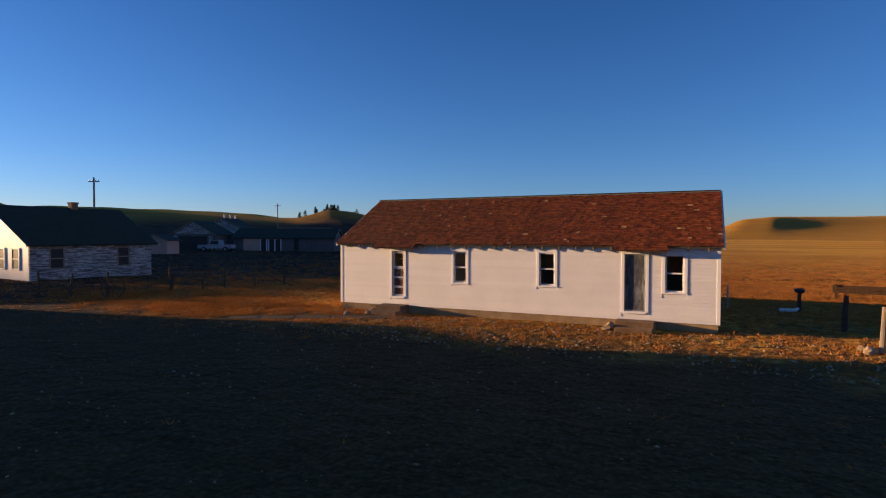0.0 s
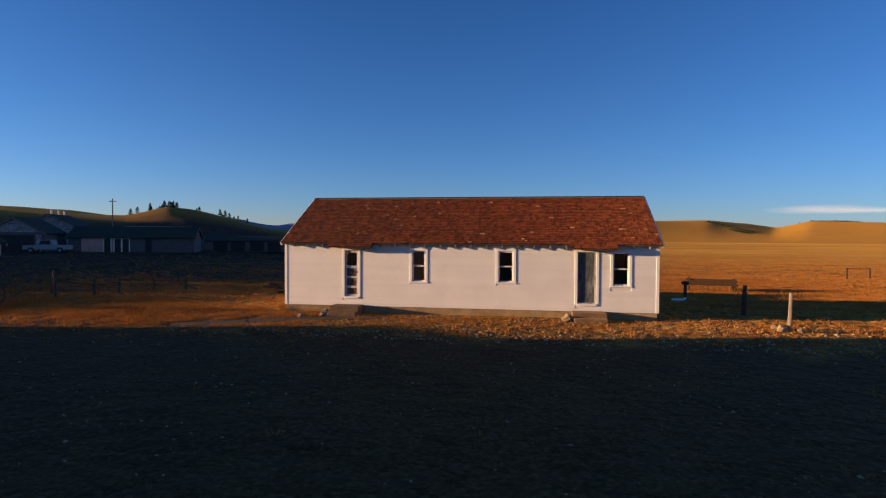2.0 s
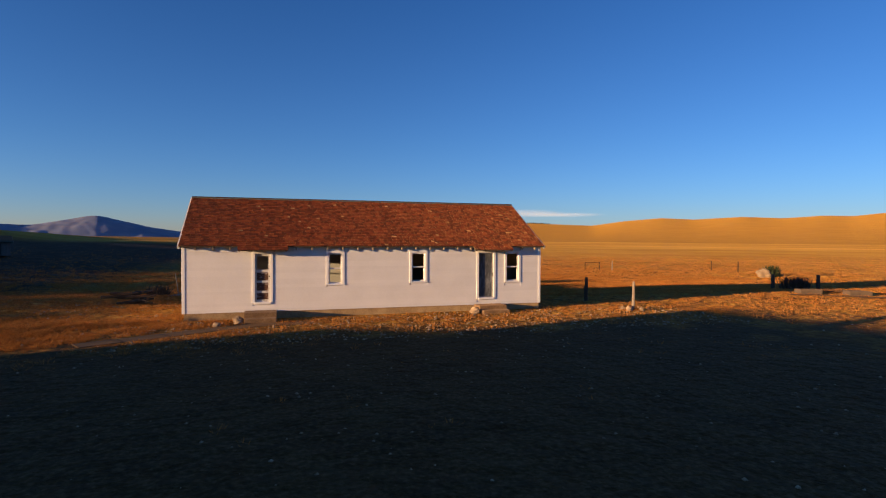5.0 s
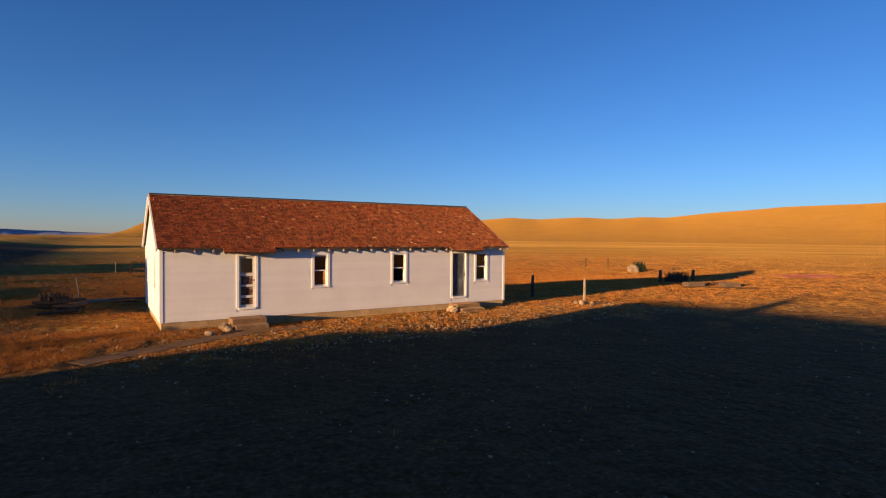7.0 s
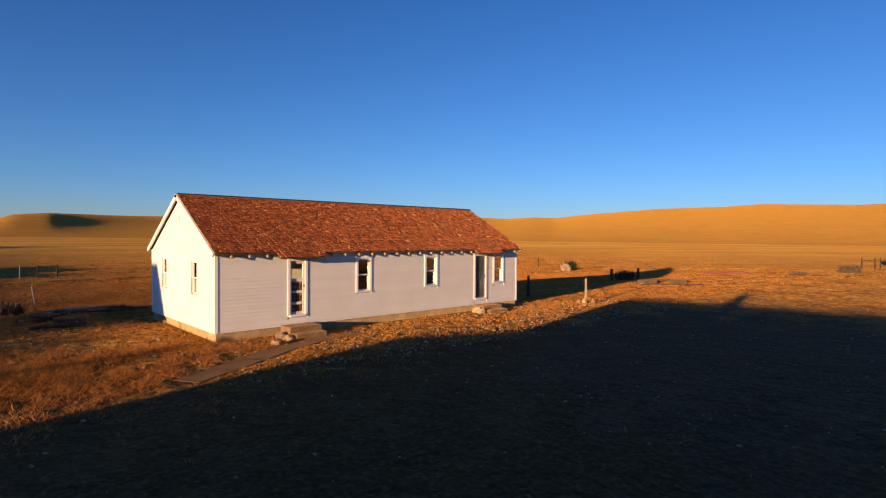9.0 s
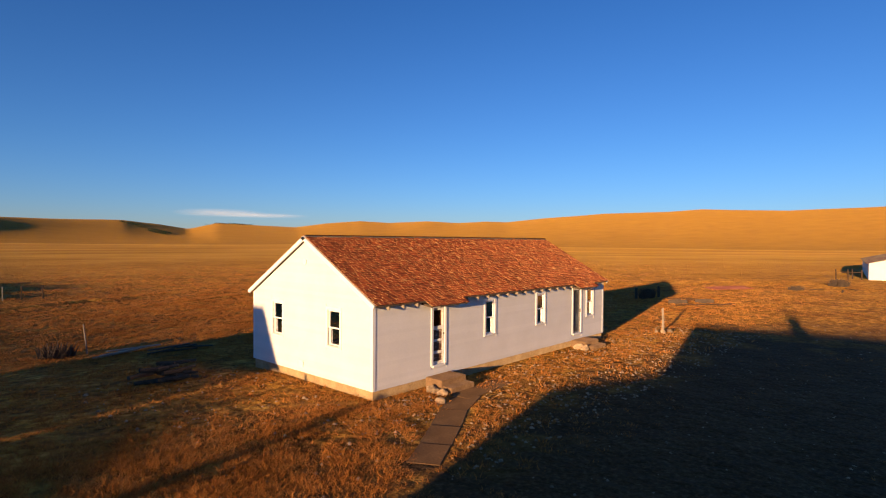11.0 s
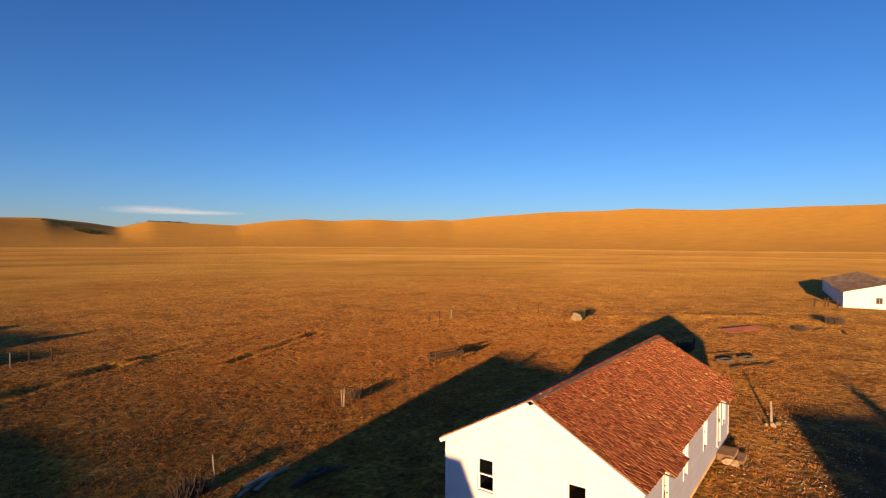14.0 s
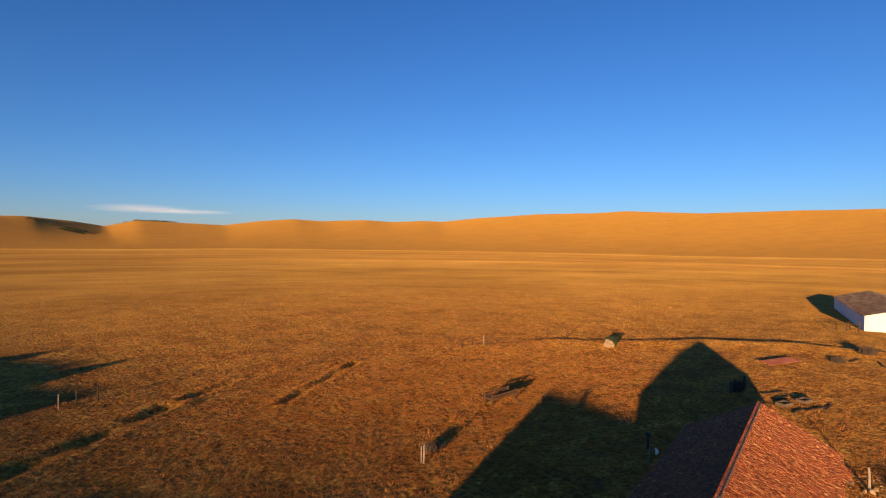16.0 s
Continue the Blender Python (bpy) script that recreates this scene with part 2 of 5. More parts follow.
CONCRETE = material("old_concrete", [(0.24, 0.16, 0.08), (0.36, 0.25, 0.13), (0.48, 0.35, 0.19)], 2.5, 25, 0.9, bump=0.5, depth=0.012)
PEELING = material("peeling_white_boards", [(0.05, 0.035, 0.028), (0.08, 0.06, 0.05), (0.30, 0.28, 0.27), (0.66, 0.65, 0.64), (0.72, 0.71, 0.70)], 2.0, 8, 0.85, bump=0.5, stretch=(0.4, 0.4, 7.0))
GREENROOF = material("dark_green_roofing", [(0.016, 0.03, 0.022), (0.035, 0.05, 0.04)], 2, 40, 0.9, bump=0.3)
RUST = material("rusty_sheet_roofing", [(0.045, 0.022, 0.017), (0.085, 0.042, 0.03), (0.12, 0.10, 0.055), (0.21, 0.17, 0.12)], 0.5, 6, 0.95, bump=0.2, stretch=(0.6, 3, 1))
REDSHEET = material("red_rusted_sheet", [(0.09, 0.028, 0.018), (0.17, 0.055, 0.033), (0.24, 0.10, 0.06)], 0.8, 8, 0.95, bump=0.2)
BRICK = material("chimney_brick", [(0.22, 0.12, 0.07), (0.36, 0.22, 0.14)], 5, 40, 0.9, bump=0.4)
PINKBOARD = material("faded_board_wall", [(0.50, 0.29, 0.23), (0.68, 0.45, 0.37)], 2, 20, 0.9, bump=0.4, stretch=(3, 3, 0.5))
DARKBOARD = material("grey_shed_wall", [(0.09, 0.085, 0.085), (0.19, 0.175, 0.17)], 2, 20, 0.9, bump=0.4, stretch=(3, 3, 0.5))
STONE = material("field_stone", [(0.20, 0.135, 0.08), (0.46, 0.34, 0.22)], 4, 30, 0.9, bump=0.5, vary=0.3)
METAL = material("dull_metal", [(0.25, 0.25, 0.25), (0.4, 0.4, 0.4)], 4, 40, 0.5, metal=0.8)
BLACK = material("black_metal", [(0.02, 0.02, 0.02), (0.05, 0.045, 0.04)], 4, 40, 0.6)
DARKROOM = material("dark_interior", [(0.025, 0.02, 0.017), (0.045, 0.036, 0.03)], 2, 20, 0.9)
# the blue of the air's haze is mixed into the mountain colour
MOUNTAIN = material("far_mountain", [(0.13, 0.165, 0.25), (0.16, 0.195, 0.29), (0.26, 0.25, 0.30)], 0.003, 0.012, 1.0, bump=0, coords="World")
PINE = material("pine_needles", [(0.015, 0.025, 0.012), (0.045, 0.06, 0.025)], 1.5, 20, 0.9)
GLASS = glass_material("window_glass")


# ---- building helpers ----
def shell(name, bm, mat, parent=None, label=""):
    me = bpy.data.meshes.new(name)
    bmesh.ops.recalc_face_normals(bm, faces=bm.faces)
    bm.to_mesh(me)
    bm.free()
    me.materials.append(mat)
    ob = new(name, me)
    if parent:
        ob.parent = parent
    return tagged(ob, label)


part = shell


def raw(name, verts, faces, mat, parent=None, label="", edge=None, edge_faces=()):
    me = bpy.data.meshes.new(name)
    me.from_pydata(verts, [], faces)
    me.materials.append(mat)
    if edge:
        me.materials.append(edge)
        me.polygons.foreach_set("material_index", list(edge_faces))
    ob = new(name, me)
    if parent:
        ob.parent = parent
    return tagged(ob, label)


def empty(name, m, label, category, group="", kind=""):
    ob = new(name)
    ob.matrix_world = m
    ob.empty_display_size = 0.1
    return tagged(ob, label, category, group, kind)


def box(bm, x0, x1, y0, y1, z0, z1, bevel=0.0):
    r = bmesh.ops.create_cube(bm, size=1.0)
    bmesh.ops.scale(bm, vec=(x1 - x0, y1 - y0, z1 - z0), verts=r["verts"])
    bmesh.ops.translate(bm, vec=((x0 + x1) / 2, (y0 + y1) / 2, (z0 + z1) / 2), verts=r["verts"])
    if bevel:
        edges = list({e for v in r["verts"] for e in v.link_edges})
        bmesh.ops.bevel(bm, geom=edges, offset=bevel, segments=1, affect="EDGES")
    return bm


def boxes(*dims, bevel=0.0):
    bm = bmesh.new()
    for d in dims:
        box(bm, *d, bevel=bevel)
    return bm


def rod(bm, a, b, r0, r1=None, sides=8):
    """A tapered round bar from a to b."""
    a, b = Vector(a), Vector(b)
    r1 = r0 if r1 is None else r1
    q = (b - a).to_track_quat("Z", "Y").to_matrix()
    rings = []
    for c, r in ((a, r0), (b, r1)):
        rings.append([bm.verts.new(c + q @ Vector((r * math.cos(k * math.tau / sides), r * math.sin(k * math.tau / sides), 0))) for k in range(sides)])
    for k in range(sides):
        bm.faces.new((rings[0][k], rings[0][(k + 1) % sides], rings[1][(k + 1) % sides], rings[1][k]))
    bm.faces.new(rings[0][::-1])
    bm.faces.new(rings[1])
    return bm


def prism(bm, profile, x0, x1, axis="x"):
    """A profile of (across, up) drawn out from x0 to x1."""
    ends = []
    for x in (x0, x1):
        ends.append([bm.verts.new((x, p, q) if axis == "x" else (p, x, q)) for p, q in profile])
    n = len(profile)
    for k in range(n):
        bm.faces.new((ends[0][k], ends[0][(k + 1) % n], ends[1][(k + 1) % n], ends[1][k]))
    bm.faces.new(ends[0][::-1])
    bm.faces.new(ends[1])
    return bm


def pierced(bm, length, height, thick, holes, place):
    """A wall with holes (u0, u1, v0, v1) cut through; place maps (u, depth, v) to the world."""
    us = sorted({0.0, length, *[h[0] for h in holes], *[h[1] for h in holes]})
    vs = sorted({0.0, height, *[h[2] for h in holes], *[h[3] for h in holes]})
    solid = {}
    for i in range(len(us) - 1):
        for j in range(len(vs) - 1):
            u, v = (us[i] + us[i + 1]) / 2, (vs[j] + vs[j + 1]) / 2
            solid[i, j] = not any(h[0] < u < h[1] and h[2] < v < h[3] for h in holes)
    cache = {}

    def vert(i, d, j):
        if (i, d, j) not in cache:
            cache[i, d, j] = bm.verts.new(place(us[i], d * thick, vs[j]))
        return cache[i, d, j]

    for (i, j), s in solid.items():
        if not s:
            continue
        for d in (0, 1):
            bm.faces.new([vert(i, d, j), vert(i + 1, d, j), vert(i + 1, d, j + 1), vert(i, d, j + 1)])
        for di, dj, q in ((-1, 0, ((i, j), (i, j + 1))), (1, 0, ((i + 1, j), (i + 1, j + 1))), (0, -1, ((i, j), (i + 1, j))), (0, 1, ((i, j + 1), (i + 1, j + 1)))):
            if not solid.get((i + di, j + dj), False):
                bm.faces.new([vert(q[0][0], 0, q[0][1]), vert(q[1][0], 0, q[1][1]), vert(q[1][0], 1, q[1][1]), vert(q[0][0], 1, q[0][1])])
    return bm


# ---- terrain ----
# skyline: bearing from +x, foot of the slope, crest, height of the crest in degrees
# rows from 156.6 round to -165 degrees: unseen ridge added to shade the north-west
SKYLINE = [(-180, 260, 380, 5.28), (-177.5, 260, 380, 5.32), (-175, 260, 380, 5.28), (-173.5, 260, 380, 5.3), (-172, 260, 380, 5.36), (-170, 260, 380, 5.3), (-169.3, 260, 380, 5.24), (-168.5, 260, 380, 4.9),
           (-167.4, 260, 380, 4.0), (-165, 280, 400, 1.5), (-160, 300, 600, 0.6), (-60, 600, 1200, 1.5), (-5, 700, 3250, 2.95), (3, 700, 3250, 2.9), (6, 700, 3250, 2.85), (10, 700, 3250, 2.75),
           (14, 700, 3250, 2.9), (17, 700, 3250, 3.02), (20, 700, 3250, 2.8), (26, 690, 3120, 2.69), (32, 690, 3120, 2.28), (35.8, 690, 3120, 1.88), (38, 690, 2990, 1.98), (41, 690, 2990, 1.83),
           (44, 690, 2990, 1.98), (48, 690, 2990, 1.76), (51, 690, 2990, 1.92), (54.5, 690, 2990, 1.66), (57.5, 700, 2990, 1.23), (61.6, 700, 2990, 1.35), (65, 720, 2875, 1.47), (67.4, 740, 2875, 0.94),
           (70, 760, 2800, 1.32), (73, 760, 2450, 1.62), (79, 760, 1850, 1.67), (83.5, 760, 1450, 1.77), (86, 760, 1320, 1.55), (88.5, 700, 1200, 0.35), (92, 600, 1000, -0.5), (98.6, 350, 650, -0.75),
           (104, 260, 500, -0.35), (109, 200, 400, 0.2), (113, 150, 330, 0.5), (116, 130, 290, 0.75), (120, 120, 270, 1.5), (124, 120, 265, 2.12), (126, 120, 265, 2.22), (129.4, 120, 280, 1.66),
           (134, 120, 300, 2.02), (142, 120, 300, 2.3), (150, 130, 320, 2.4), (154, 160, 340, 2.5), (156.6, 220, 380, 3.6), (160, 240, 380, 4.0), (164, 250, 380, 4.6), (168, 260, 380, 5.2),
           (176, 260, 380, 5.26), (180, 260, 380, 5.28)]
TRENCHES = [((-11.5, 38.5), (5.6, 46), 0.8, 0.3), ((5.6, 46), (14, 49.2), 0.5, 0.2), ((12, 39), (27, 45), 0.5, 0.18), ((45, 38.5), (55, 31), 0.6, 0.3), ((55, 31), (66, 15), 0.75, 0.5), ((66, 15), (69, 4.3), 0.75, 0.55), ((69, 4.3), (69, -4), 0.75, 0.5)]


# low knolls along the crest north-west: bearing, distance, height, breadth
KNOLLS = [(126.5, 240, 1.5, 13), (124.2, 248, 1.3, 15), (122.0, 252, 1.0, 12), (128.6, 262, 1.0, 12), (119.8, 262, 0.8, 10), (133, 286, 1.0, 12), (137.5, 290, 1.2, 14), (142, 288, 1.0, 12), (146.5, 292, 1.1, 13), (150.5, 300, 1.0, 12)]


def smooth(a, b, v):
    t = np.clip((v - a) / (b - a), 0, 1)
    return t * t * (3 - 2 * t)


AZ = np.array([s[0] for s in SKYLINE], float)
rng = np.random.default_rng(3)
WAVES = [(rng.uniform(0, math.tau), rng.uniform(0, math.tau), k) for k in np.geomspace(0.004, 0.028, 12)]
CLODS = [(rng.uniform(0, math.tau), rng.uniform(0, math.tau), k) for k in np.geomspace(0.25, 3.5, 22)]


def height(x, y):
    x, y = np.asarray(x, float), np.asarray(y, float)
    r = np.hypot(x - 2, y + 10)
    az = np.degrees(np.arctan2(y + 10, x - 2))
    foot, crest, el = (np.interp(az, AZ, np.array([s[k] for s in SKYLINE])) for k in (1, 2, 3))
    z = 0.06 - 0.009 * np.clip(x - 16, 0, 90) * smooth(40, 0, y)
    z = z - (0.055 * np.clip(y - 5, 0, 18) + 0.008 * np.clip(y - 23, 0, 80)) * smooth(-45, -8, x)
    z = z + 0.016 * np.clip(-x - 4, 0, 60) * smooth(-60, -10, y)
    top = crest * np.tan(np.radians(el)) + 3.2
    z = z + (top - z) * smooth(foot, crest, r) * (1 - 0.3 * smooth(crest * 1.05, crest * 1.8, r))
    roll = sum(np.sin(k * (x * math.cos(a) + y * math.sin(a)) + p) / k for a, p, k in WAVES)
    z = z + roll * 0.0032 * smooth(300, 900, r)
    face = smooth(foot, crest, r) * (1 - smooth(foot, crest * 1.02, r)) * 4
    z = z + face * smooth(500, 800, r) * smooth(56, 42, az) * 0.8 * np.sin(np.radians(az * 47) + 1.6 * np.sin(np.radians(az * 17)) + r * 0.004)
    for a, rr, tall, wide in KNOLLS:
        kx, ky = 2 + rr * math.cos(math.radians(a)), -10 + rr * math.sin(math.radians(a))
        z = z + tall * np.exp(-((x - kx) ** 2 + (y - ky) ** 2) / wide ** 2)
    fall = 1 - smooth(60, 260, r)
    clod = sum(np.sin(k * (x * math.cos(a) + y * math.sin(a)) + p) / k ** 0.8 for a, p, k in CLODS)
    calm = smooth(0.3, 2.5, np.maximum(np.maximum(-x, x - 14.6), np.maximum(-y, y - 6.6)))
    z = z + clod * 0.004 * fall * (0.06 + 0.94 * smooth(-6, 0, y)) * (0.25 + 0.75 * calm)
    lip = np.zeros_like(z)
    for (ax, ay), (bx, by), w, deep in TRENCHES:
        dx, dy = bx - ax, by - ay
        n = math.hypot(dx, dy)
        t = np.clip(((x - ax) * dx + (y - ay) * dy) / n ** 2, 0, 1)
        d = np.hypot(x - ax - t * dx, y - ay - t * dy) * np.sign((x - ax) * dy - (y - ay) * dx)
        if ax > 40:          # a low bank that falls away on its far side
            lip = np.maximum(lip, deep * 0.8 * np.exp(-(d / 4.5) ** 2) / (1 + np.exp(np.clip(-d / 0.2, -40, 40))))
            continue
        z = z - deep * (1 + 0.5 * np.sin(x * 0.9 + y * 0.5)) * np.exp(-(d / w) ** 2) + 0.10 * np.exp(-((np.abs(d) - 1.6 * w) / w) ** 2)
    return z + lip


def h(x, y):
    return float(height(x, y))


radii = np.concatenate([np.arange(0, 40, 0.28), np.geomspace(40, 150, 150), np.geomspace(151.5, 4700, 110)])
angles = np.radians(np.arange(0, 360, 0.5))
R, T = np.meshgrid(radii[1:], angles, indexing="ij")
GX, GY = 8 + R * np.cos(T), 2 + R * np.sin(T)
GZ = height(GX, GY)
nr, na = GX.shape
verts = np.concatenate([[(8, 2, h(8, 2))], np.stack([GX.ravel(), GY.ravel(), GZ.ravel()], 1)])
idx = 1 + np.arange(nr * na).reshape(nr, na)
nxt = np.roll(idx, -1, axis=1)
quads = np.stack([idx[:-1], idx[1:], nxt[1:], nxt[:-1]], -1).reshape(-1, 4)
fan = [(0, int(a), int(b)) for a, b in zip(idx[0], nxt[0])]
ground = raw("ground", verts.tolist(), fan + quads.tolist(), GROUND)
tagged(ground, "dry golden prairie with bare yard and rolling hills", "ground", kind="structure")
ground.data.polygons.foreach_set("use_smooth", [True] * len(ground.data.polygons))

# far mountains
RANGE = [(84, 0.0), (90, 0.15), (98.6, 0.5), (100.9, 0.87), (103.2, 1.4), (105.1, 1.92), (106.6, 1.65), (108.2, 1.25), (110, 0.92), (111, 0.98), (112.7, 1.0), (114.2, 1.45), (116, 1.1), (117.8, 1.3), (119.5, 1.76), (123, 1.6), (130, 0.5)]
mv, mf = [], []
steps = np.arange(84, 130.01, 0.2)
crest_line = np.convolve(np.pad(np.interp(steps, [p[0] for p in RANGE], [p[1] for p in RANGE]), 4, mode="edge"), np.ones(9) / 9, "valid")
ROWS = 26
for i, a in enumerate(steps):
    e = float(crest_line[i]) + 0.012 * math.sin(a * 2.1) + 0.008 * math.sin(a * 7.3)
    for k in range(ROWS):
        f = math.sin(k / (ROWS - 1) * math.pi / 2)
        p = Vector((a * 0.55, k * 0.1, 0))
        spur = noise.fractal(p, 1.0, 2.0, 5) * 15 * math.sin(k / (ROWS - 1) * math.pi)
        rr = 3600 + 32 * k
        mv.append((rr * math.cos(radians(a)), rr * math.sin(radians(a)), -60 + (rr * math.tan(radians(max(e, 0))) + 60) * f + spur * min(1.0, e)))
        if i and k:
            n0 = i * ROWS + k
            mf.append((n0 - ROWS - 1, n0 - ROWS, n0, n0 - 1))
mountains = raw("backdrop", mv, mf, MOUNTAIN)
tagged(mountains, "distant blue mountain range with a rounded summit", "mountain", kind="structure")
mountains.data.polygons.foreach_set("use_smooth", [True] * len(mountains.data.polygons))

# ---- the long white house ----
L, W, BASE, EAVE, RIDGE = 14.58, 6.75, 0.33, 2.83, 4.86
OVER = 0.22
SLOPE = (RIDGE - 2.86) / (W / 2 + OVER)
ANG = math.atan(SLOPE)
house = empty("house", pose(0, 0, 0), "long white clapboard house with a red shingle roof", "house")
DOORS = [(2.53, 3.09, 0.70, 2.56), (11.67, 12.35, 0.63, 2.57)]
WINS = [(5.30, 5.83, 1.36, 2.56), (8.70, 9.27, 1.39, 2.57), (12.96, 13.54, 1.33, 2.56)]
GWINS = [(1.54, 2.16, 1.42, 2.54), (4.80, 5.42, 1.42, 2.54)]
front = part("wall", pierced(bmesh.new(), L, EAVE - BASE, 0.14, [(a, b, c - BASE, d - BASE) for a, b, c, d in DOORS + WINS], lambda u, d, v: (u, d, v + BASE)), WHITE, house)
back = part("wall", pierced(bmesh.new(), L, EAVE - BASE, 0.14, [], lambda u, d, v: (u, W - d, v + BASE)), WHITE, house)
west = part("wall", pierced(bmesh.new(), W - 0.28, EAVE - BASE, 0.14, [(a - 0.14, b - 0.14, c - BASE, d - BASE) for a, b, c, d in GWINS], lambda u, d, v: (d, u + 0.14, v + BASE)), WHITE, house)
east_wall = part("wall", pierced(bmesh.new(), W - 0.28, EAVE - BASE, 0.14, [], lambda u, d, v: (L - d, u + 0.14, v + BASE)), WHITE, house)
for x0, x1 in ((0.0, 0.14), (L - 0.14, L)):
    part("gable", prism(bmesh.new(), [(0.0, EAVE + 0.001), (W, EAVE + 0.001), (W / 2, RIDGE - 0.12)], x0, x1), WHITE, house)
part("floor", boxes((0.14, L - 0.14, 0.14, W - 0.14, BASE - 0.1, BASE + 0.22)), DARKROOM, house)
part("ceiling", boxes((0.14, L - 0.14, 0.14, W - 0.14, EAVE - 0.12, EAVE - 0.04)), DARKROOM, house)
REDBOARD = material("red_brown_board", [(0.22, 0.075, 0.03), (0.36, 0.13, 0.055)], 2, 20, 0.9, bump=0.3, stretch=(1, 6, 0.6))
for x in (7.0, 10.4):
    part("partition", boxes((x, x + 0.1, 0.16, W - 0.16, BASE + 0.22, EAVE - 0.12)), REDBOARD, house, "reddish board partition")
bm = bmesh.new()
for a, b, c, d in ((0.03, L - 0.03, 0.03, 0.2), (0.03, L - 0.03, W - 0.2, W - 0.03), (0.03, 0.2, 0.2, W - 0.2), (L - 0.2, L - 0.03, 0.2, W - 0.2)):
    box(bm, a, b, c, d, -0.4, BASE - 0.002)
part("foundation", bm, CONCRETE, house, "sandy concrete foundation")


def roof_slab(y_eave, x0, x1, thick=0.05, lift=0.0):
    """A slope of the roof as a sheathing slab from eave to ridge."""
    s = 1 if y_eave < W / 2 else -1
    run = abs(W / 2 - y_eave)
    z0 = RIDGE - run * SLOPE
    return prism(bmesh.new(), [(y_eave, z0 - thick + lift), (y_eave, z0 + lift), (W / 2, RIDGE + lift), (W / 2, RIDGE - thick + lift)], x0, x1)


roof_front = part("roof", roof_slab(-OVER, -0.09, L + 0.09), DARKWOOD, house, "red cedar shingle roof slope")
roof_back = part("roof", roof_slab(W + OVER, -0.09, L + 0.09), DARKWOOD, house, "red cedar shingle roof slope")

# shingles, laid course by course
S_LEN = (W / 2 + OVER) / math.cos(ANG)
EXPOSE = 0.135


def slope_point(side, x, s, lift):
    """Place on a roof slope: s metres down from the ridge, lift above the sheathing."""
    y = s * math.cos(ANG)
    z = RIDGE - s * math.sin(ANG)
    ny, nz = math.sin(ANG), math.cos(ANG)
    yy = y + lift * ny
    return (x, W / 2 - yy if side > 0 else W / 2 + yy, z + lift * nz)


def shingle_box(side, x0, x1, s_top, s_butt, lift, thick):
    """Corners of one wedge-shaped shingle."""
    out = []
    tip = shr.uniform(0.001, 0.012)
    for s, lo, hi in ((s_top, 0.0, 0.003), (s_butt, lift, lift + thick)):
        for x in (x0, x1):
            if s == s_butt:
                lo, hi, tip = lo + tip, hi + tip, -tip
            out += [slope_point(side, x, s, lo), slope_point(side, x, s, hi)]
    return out


BOXF = [(0, 2, 3, 1), (4, 5, 7, 6), (0, 1, 5, 4), (2, 6, 7, 3), (1, 3, 7, 5), (0, 4, 6, 2)]
shr = random.Random(11)


def lay_shingles(side, x0, x1, s0, s1, parent, single=None):
    vs, fs, idx = [], [], []
    rows = int(round((s1 - s0) / EXPOSE))
    for r in range(rows):
        butt = s0 + (r + 1) * (s1 - s0) / rows
        x = x0 - shr.uniform(0, 0.08)
        while x < x1:
            w = shr.uniform(0.09, 0.2)
            a, b = max(x, x0), min(x + w - 0.005, x1)
            if b - a > 0.02:
                corners = shingle_box(side, a, b, butt - EXPOSE * 1.9, butt + shr.uniform(-0.012, 0.014) + (0.03 if r == rows - 1 else 0), 0.014 + shr.uniform(0, 0.014), 0.018)
                bleached = shr.random() < 0.008
                index = [0, 0, 1, 1, 1 if bleached else 0, 0]
                if single and single(a, butt):
                    raw("shingle", corners, BOXF, SHINGLE, parent, "", SHINGLE_EDGE, index)
                else:
                    k = len(vs)
                    vs += corners
                    fs += [tuple(i + k for i in f) for f in BOXF]
                    idx += index
            x += w
    if vs:
        tagged(raw("shingles", vs, fs, SHINGLE, parent, "", SHINGLE_EDGE, idx), kind="stuff")


HOODS = [(1.95, 3.72), (11.35, 13.05)]
lay_shingles(-1, -0.10, L + 0.10, 0.02, S_LEN, roof_back)
for a, b in HOODS:
    bm = prism(bmesh.new(), [(-OVER - 0.29, 2.86 - 0.29 * SLOPE - 0.03), (-OVER - 0.29, 2.86 - 0.29 * SLOPE), (-OVER - 0.002, 2.86), (-OVER - 0.002, 2.83)], a, b)
    hood = part("door_hood", bm, DARKWOOD, house, "shingled eave extension over a doorway")
    lay_shingles(1, a - 0.02, b + 0.02, S_LEN, S_LEN + 0.32, hood)
    for x in (a + 0.05, b - 0.05, (a + b) / 2 - 0.4, (a + b) / 2 + 0.4):
        bm = bmesh.new()
        rod(bm, (x, -OVER - 0.26, 2.86 - 0.26 * SLOPE - 0.05), (x, 0.0, 2.86 + 0.0 - 0.12), 0.03, sides=4)
        part("bracket", bm, DARKWOOD, house)
bm = prism(bmesh.new(), [(W / 2 - 0.11, RIDGE - 0.02), (W / 2, RIDGE + 0.03), (W / 2 + 0.11, RIDGE - 0.02), (W / 2 + 0.11, RIDGE - 0.04), (W / 2 - 0.11, RIDGE - 0.04)], -0.09, L + 0.09)
part("ridge_cap", bm, material("ridge_cap_tin", [(0.08, 0.10, 0.085), (0.2, 0.21, 0.18)], 3, 30, 0.7), house, "grey-green ridge capping")
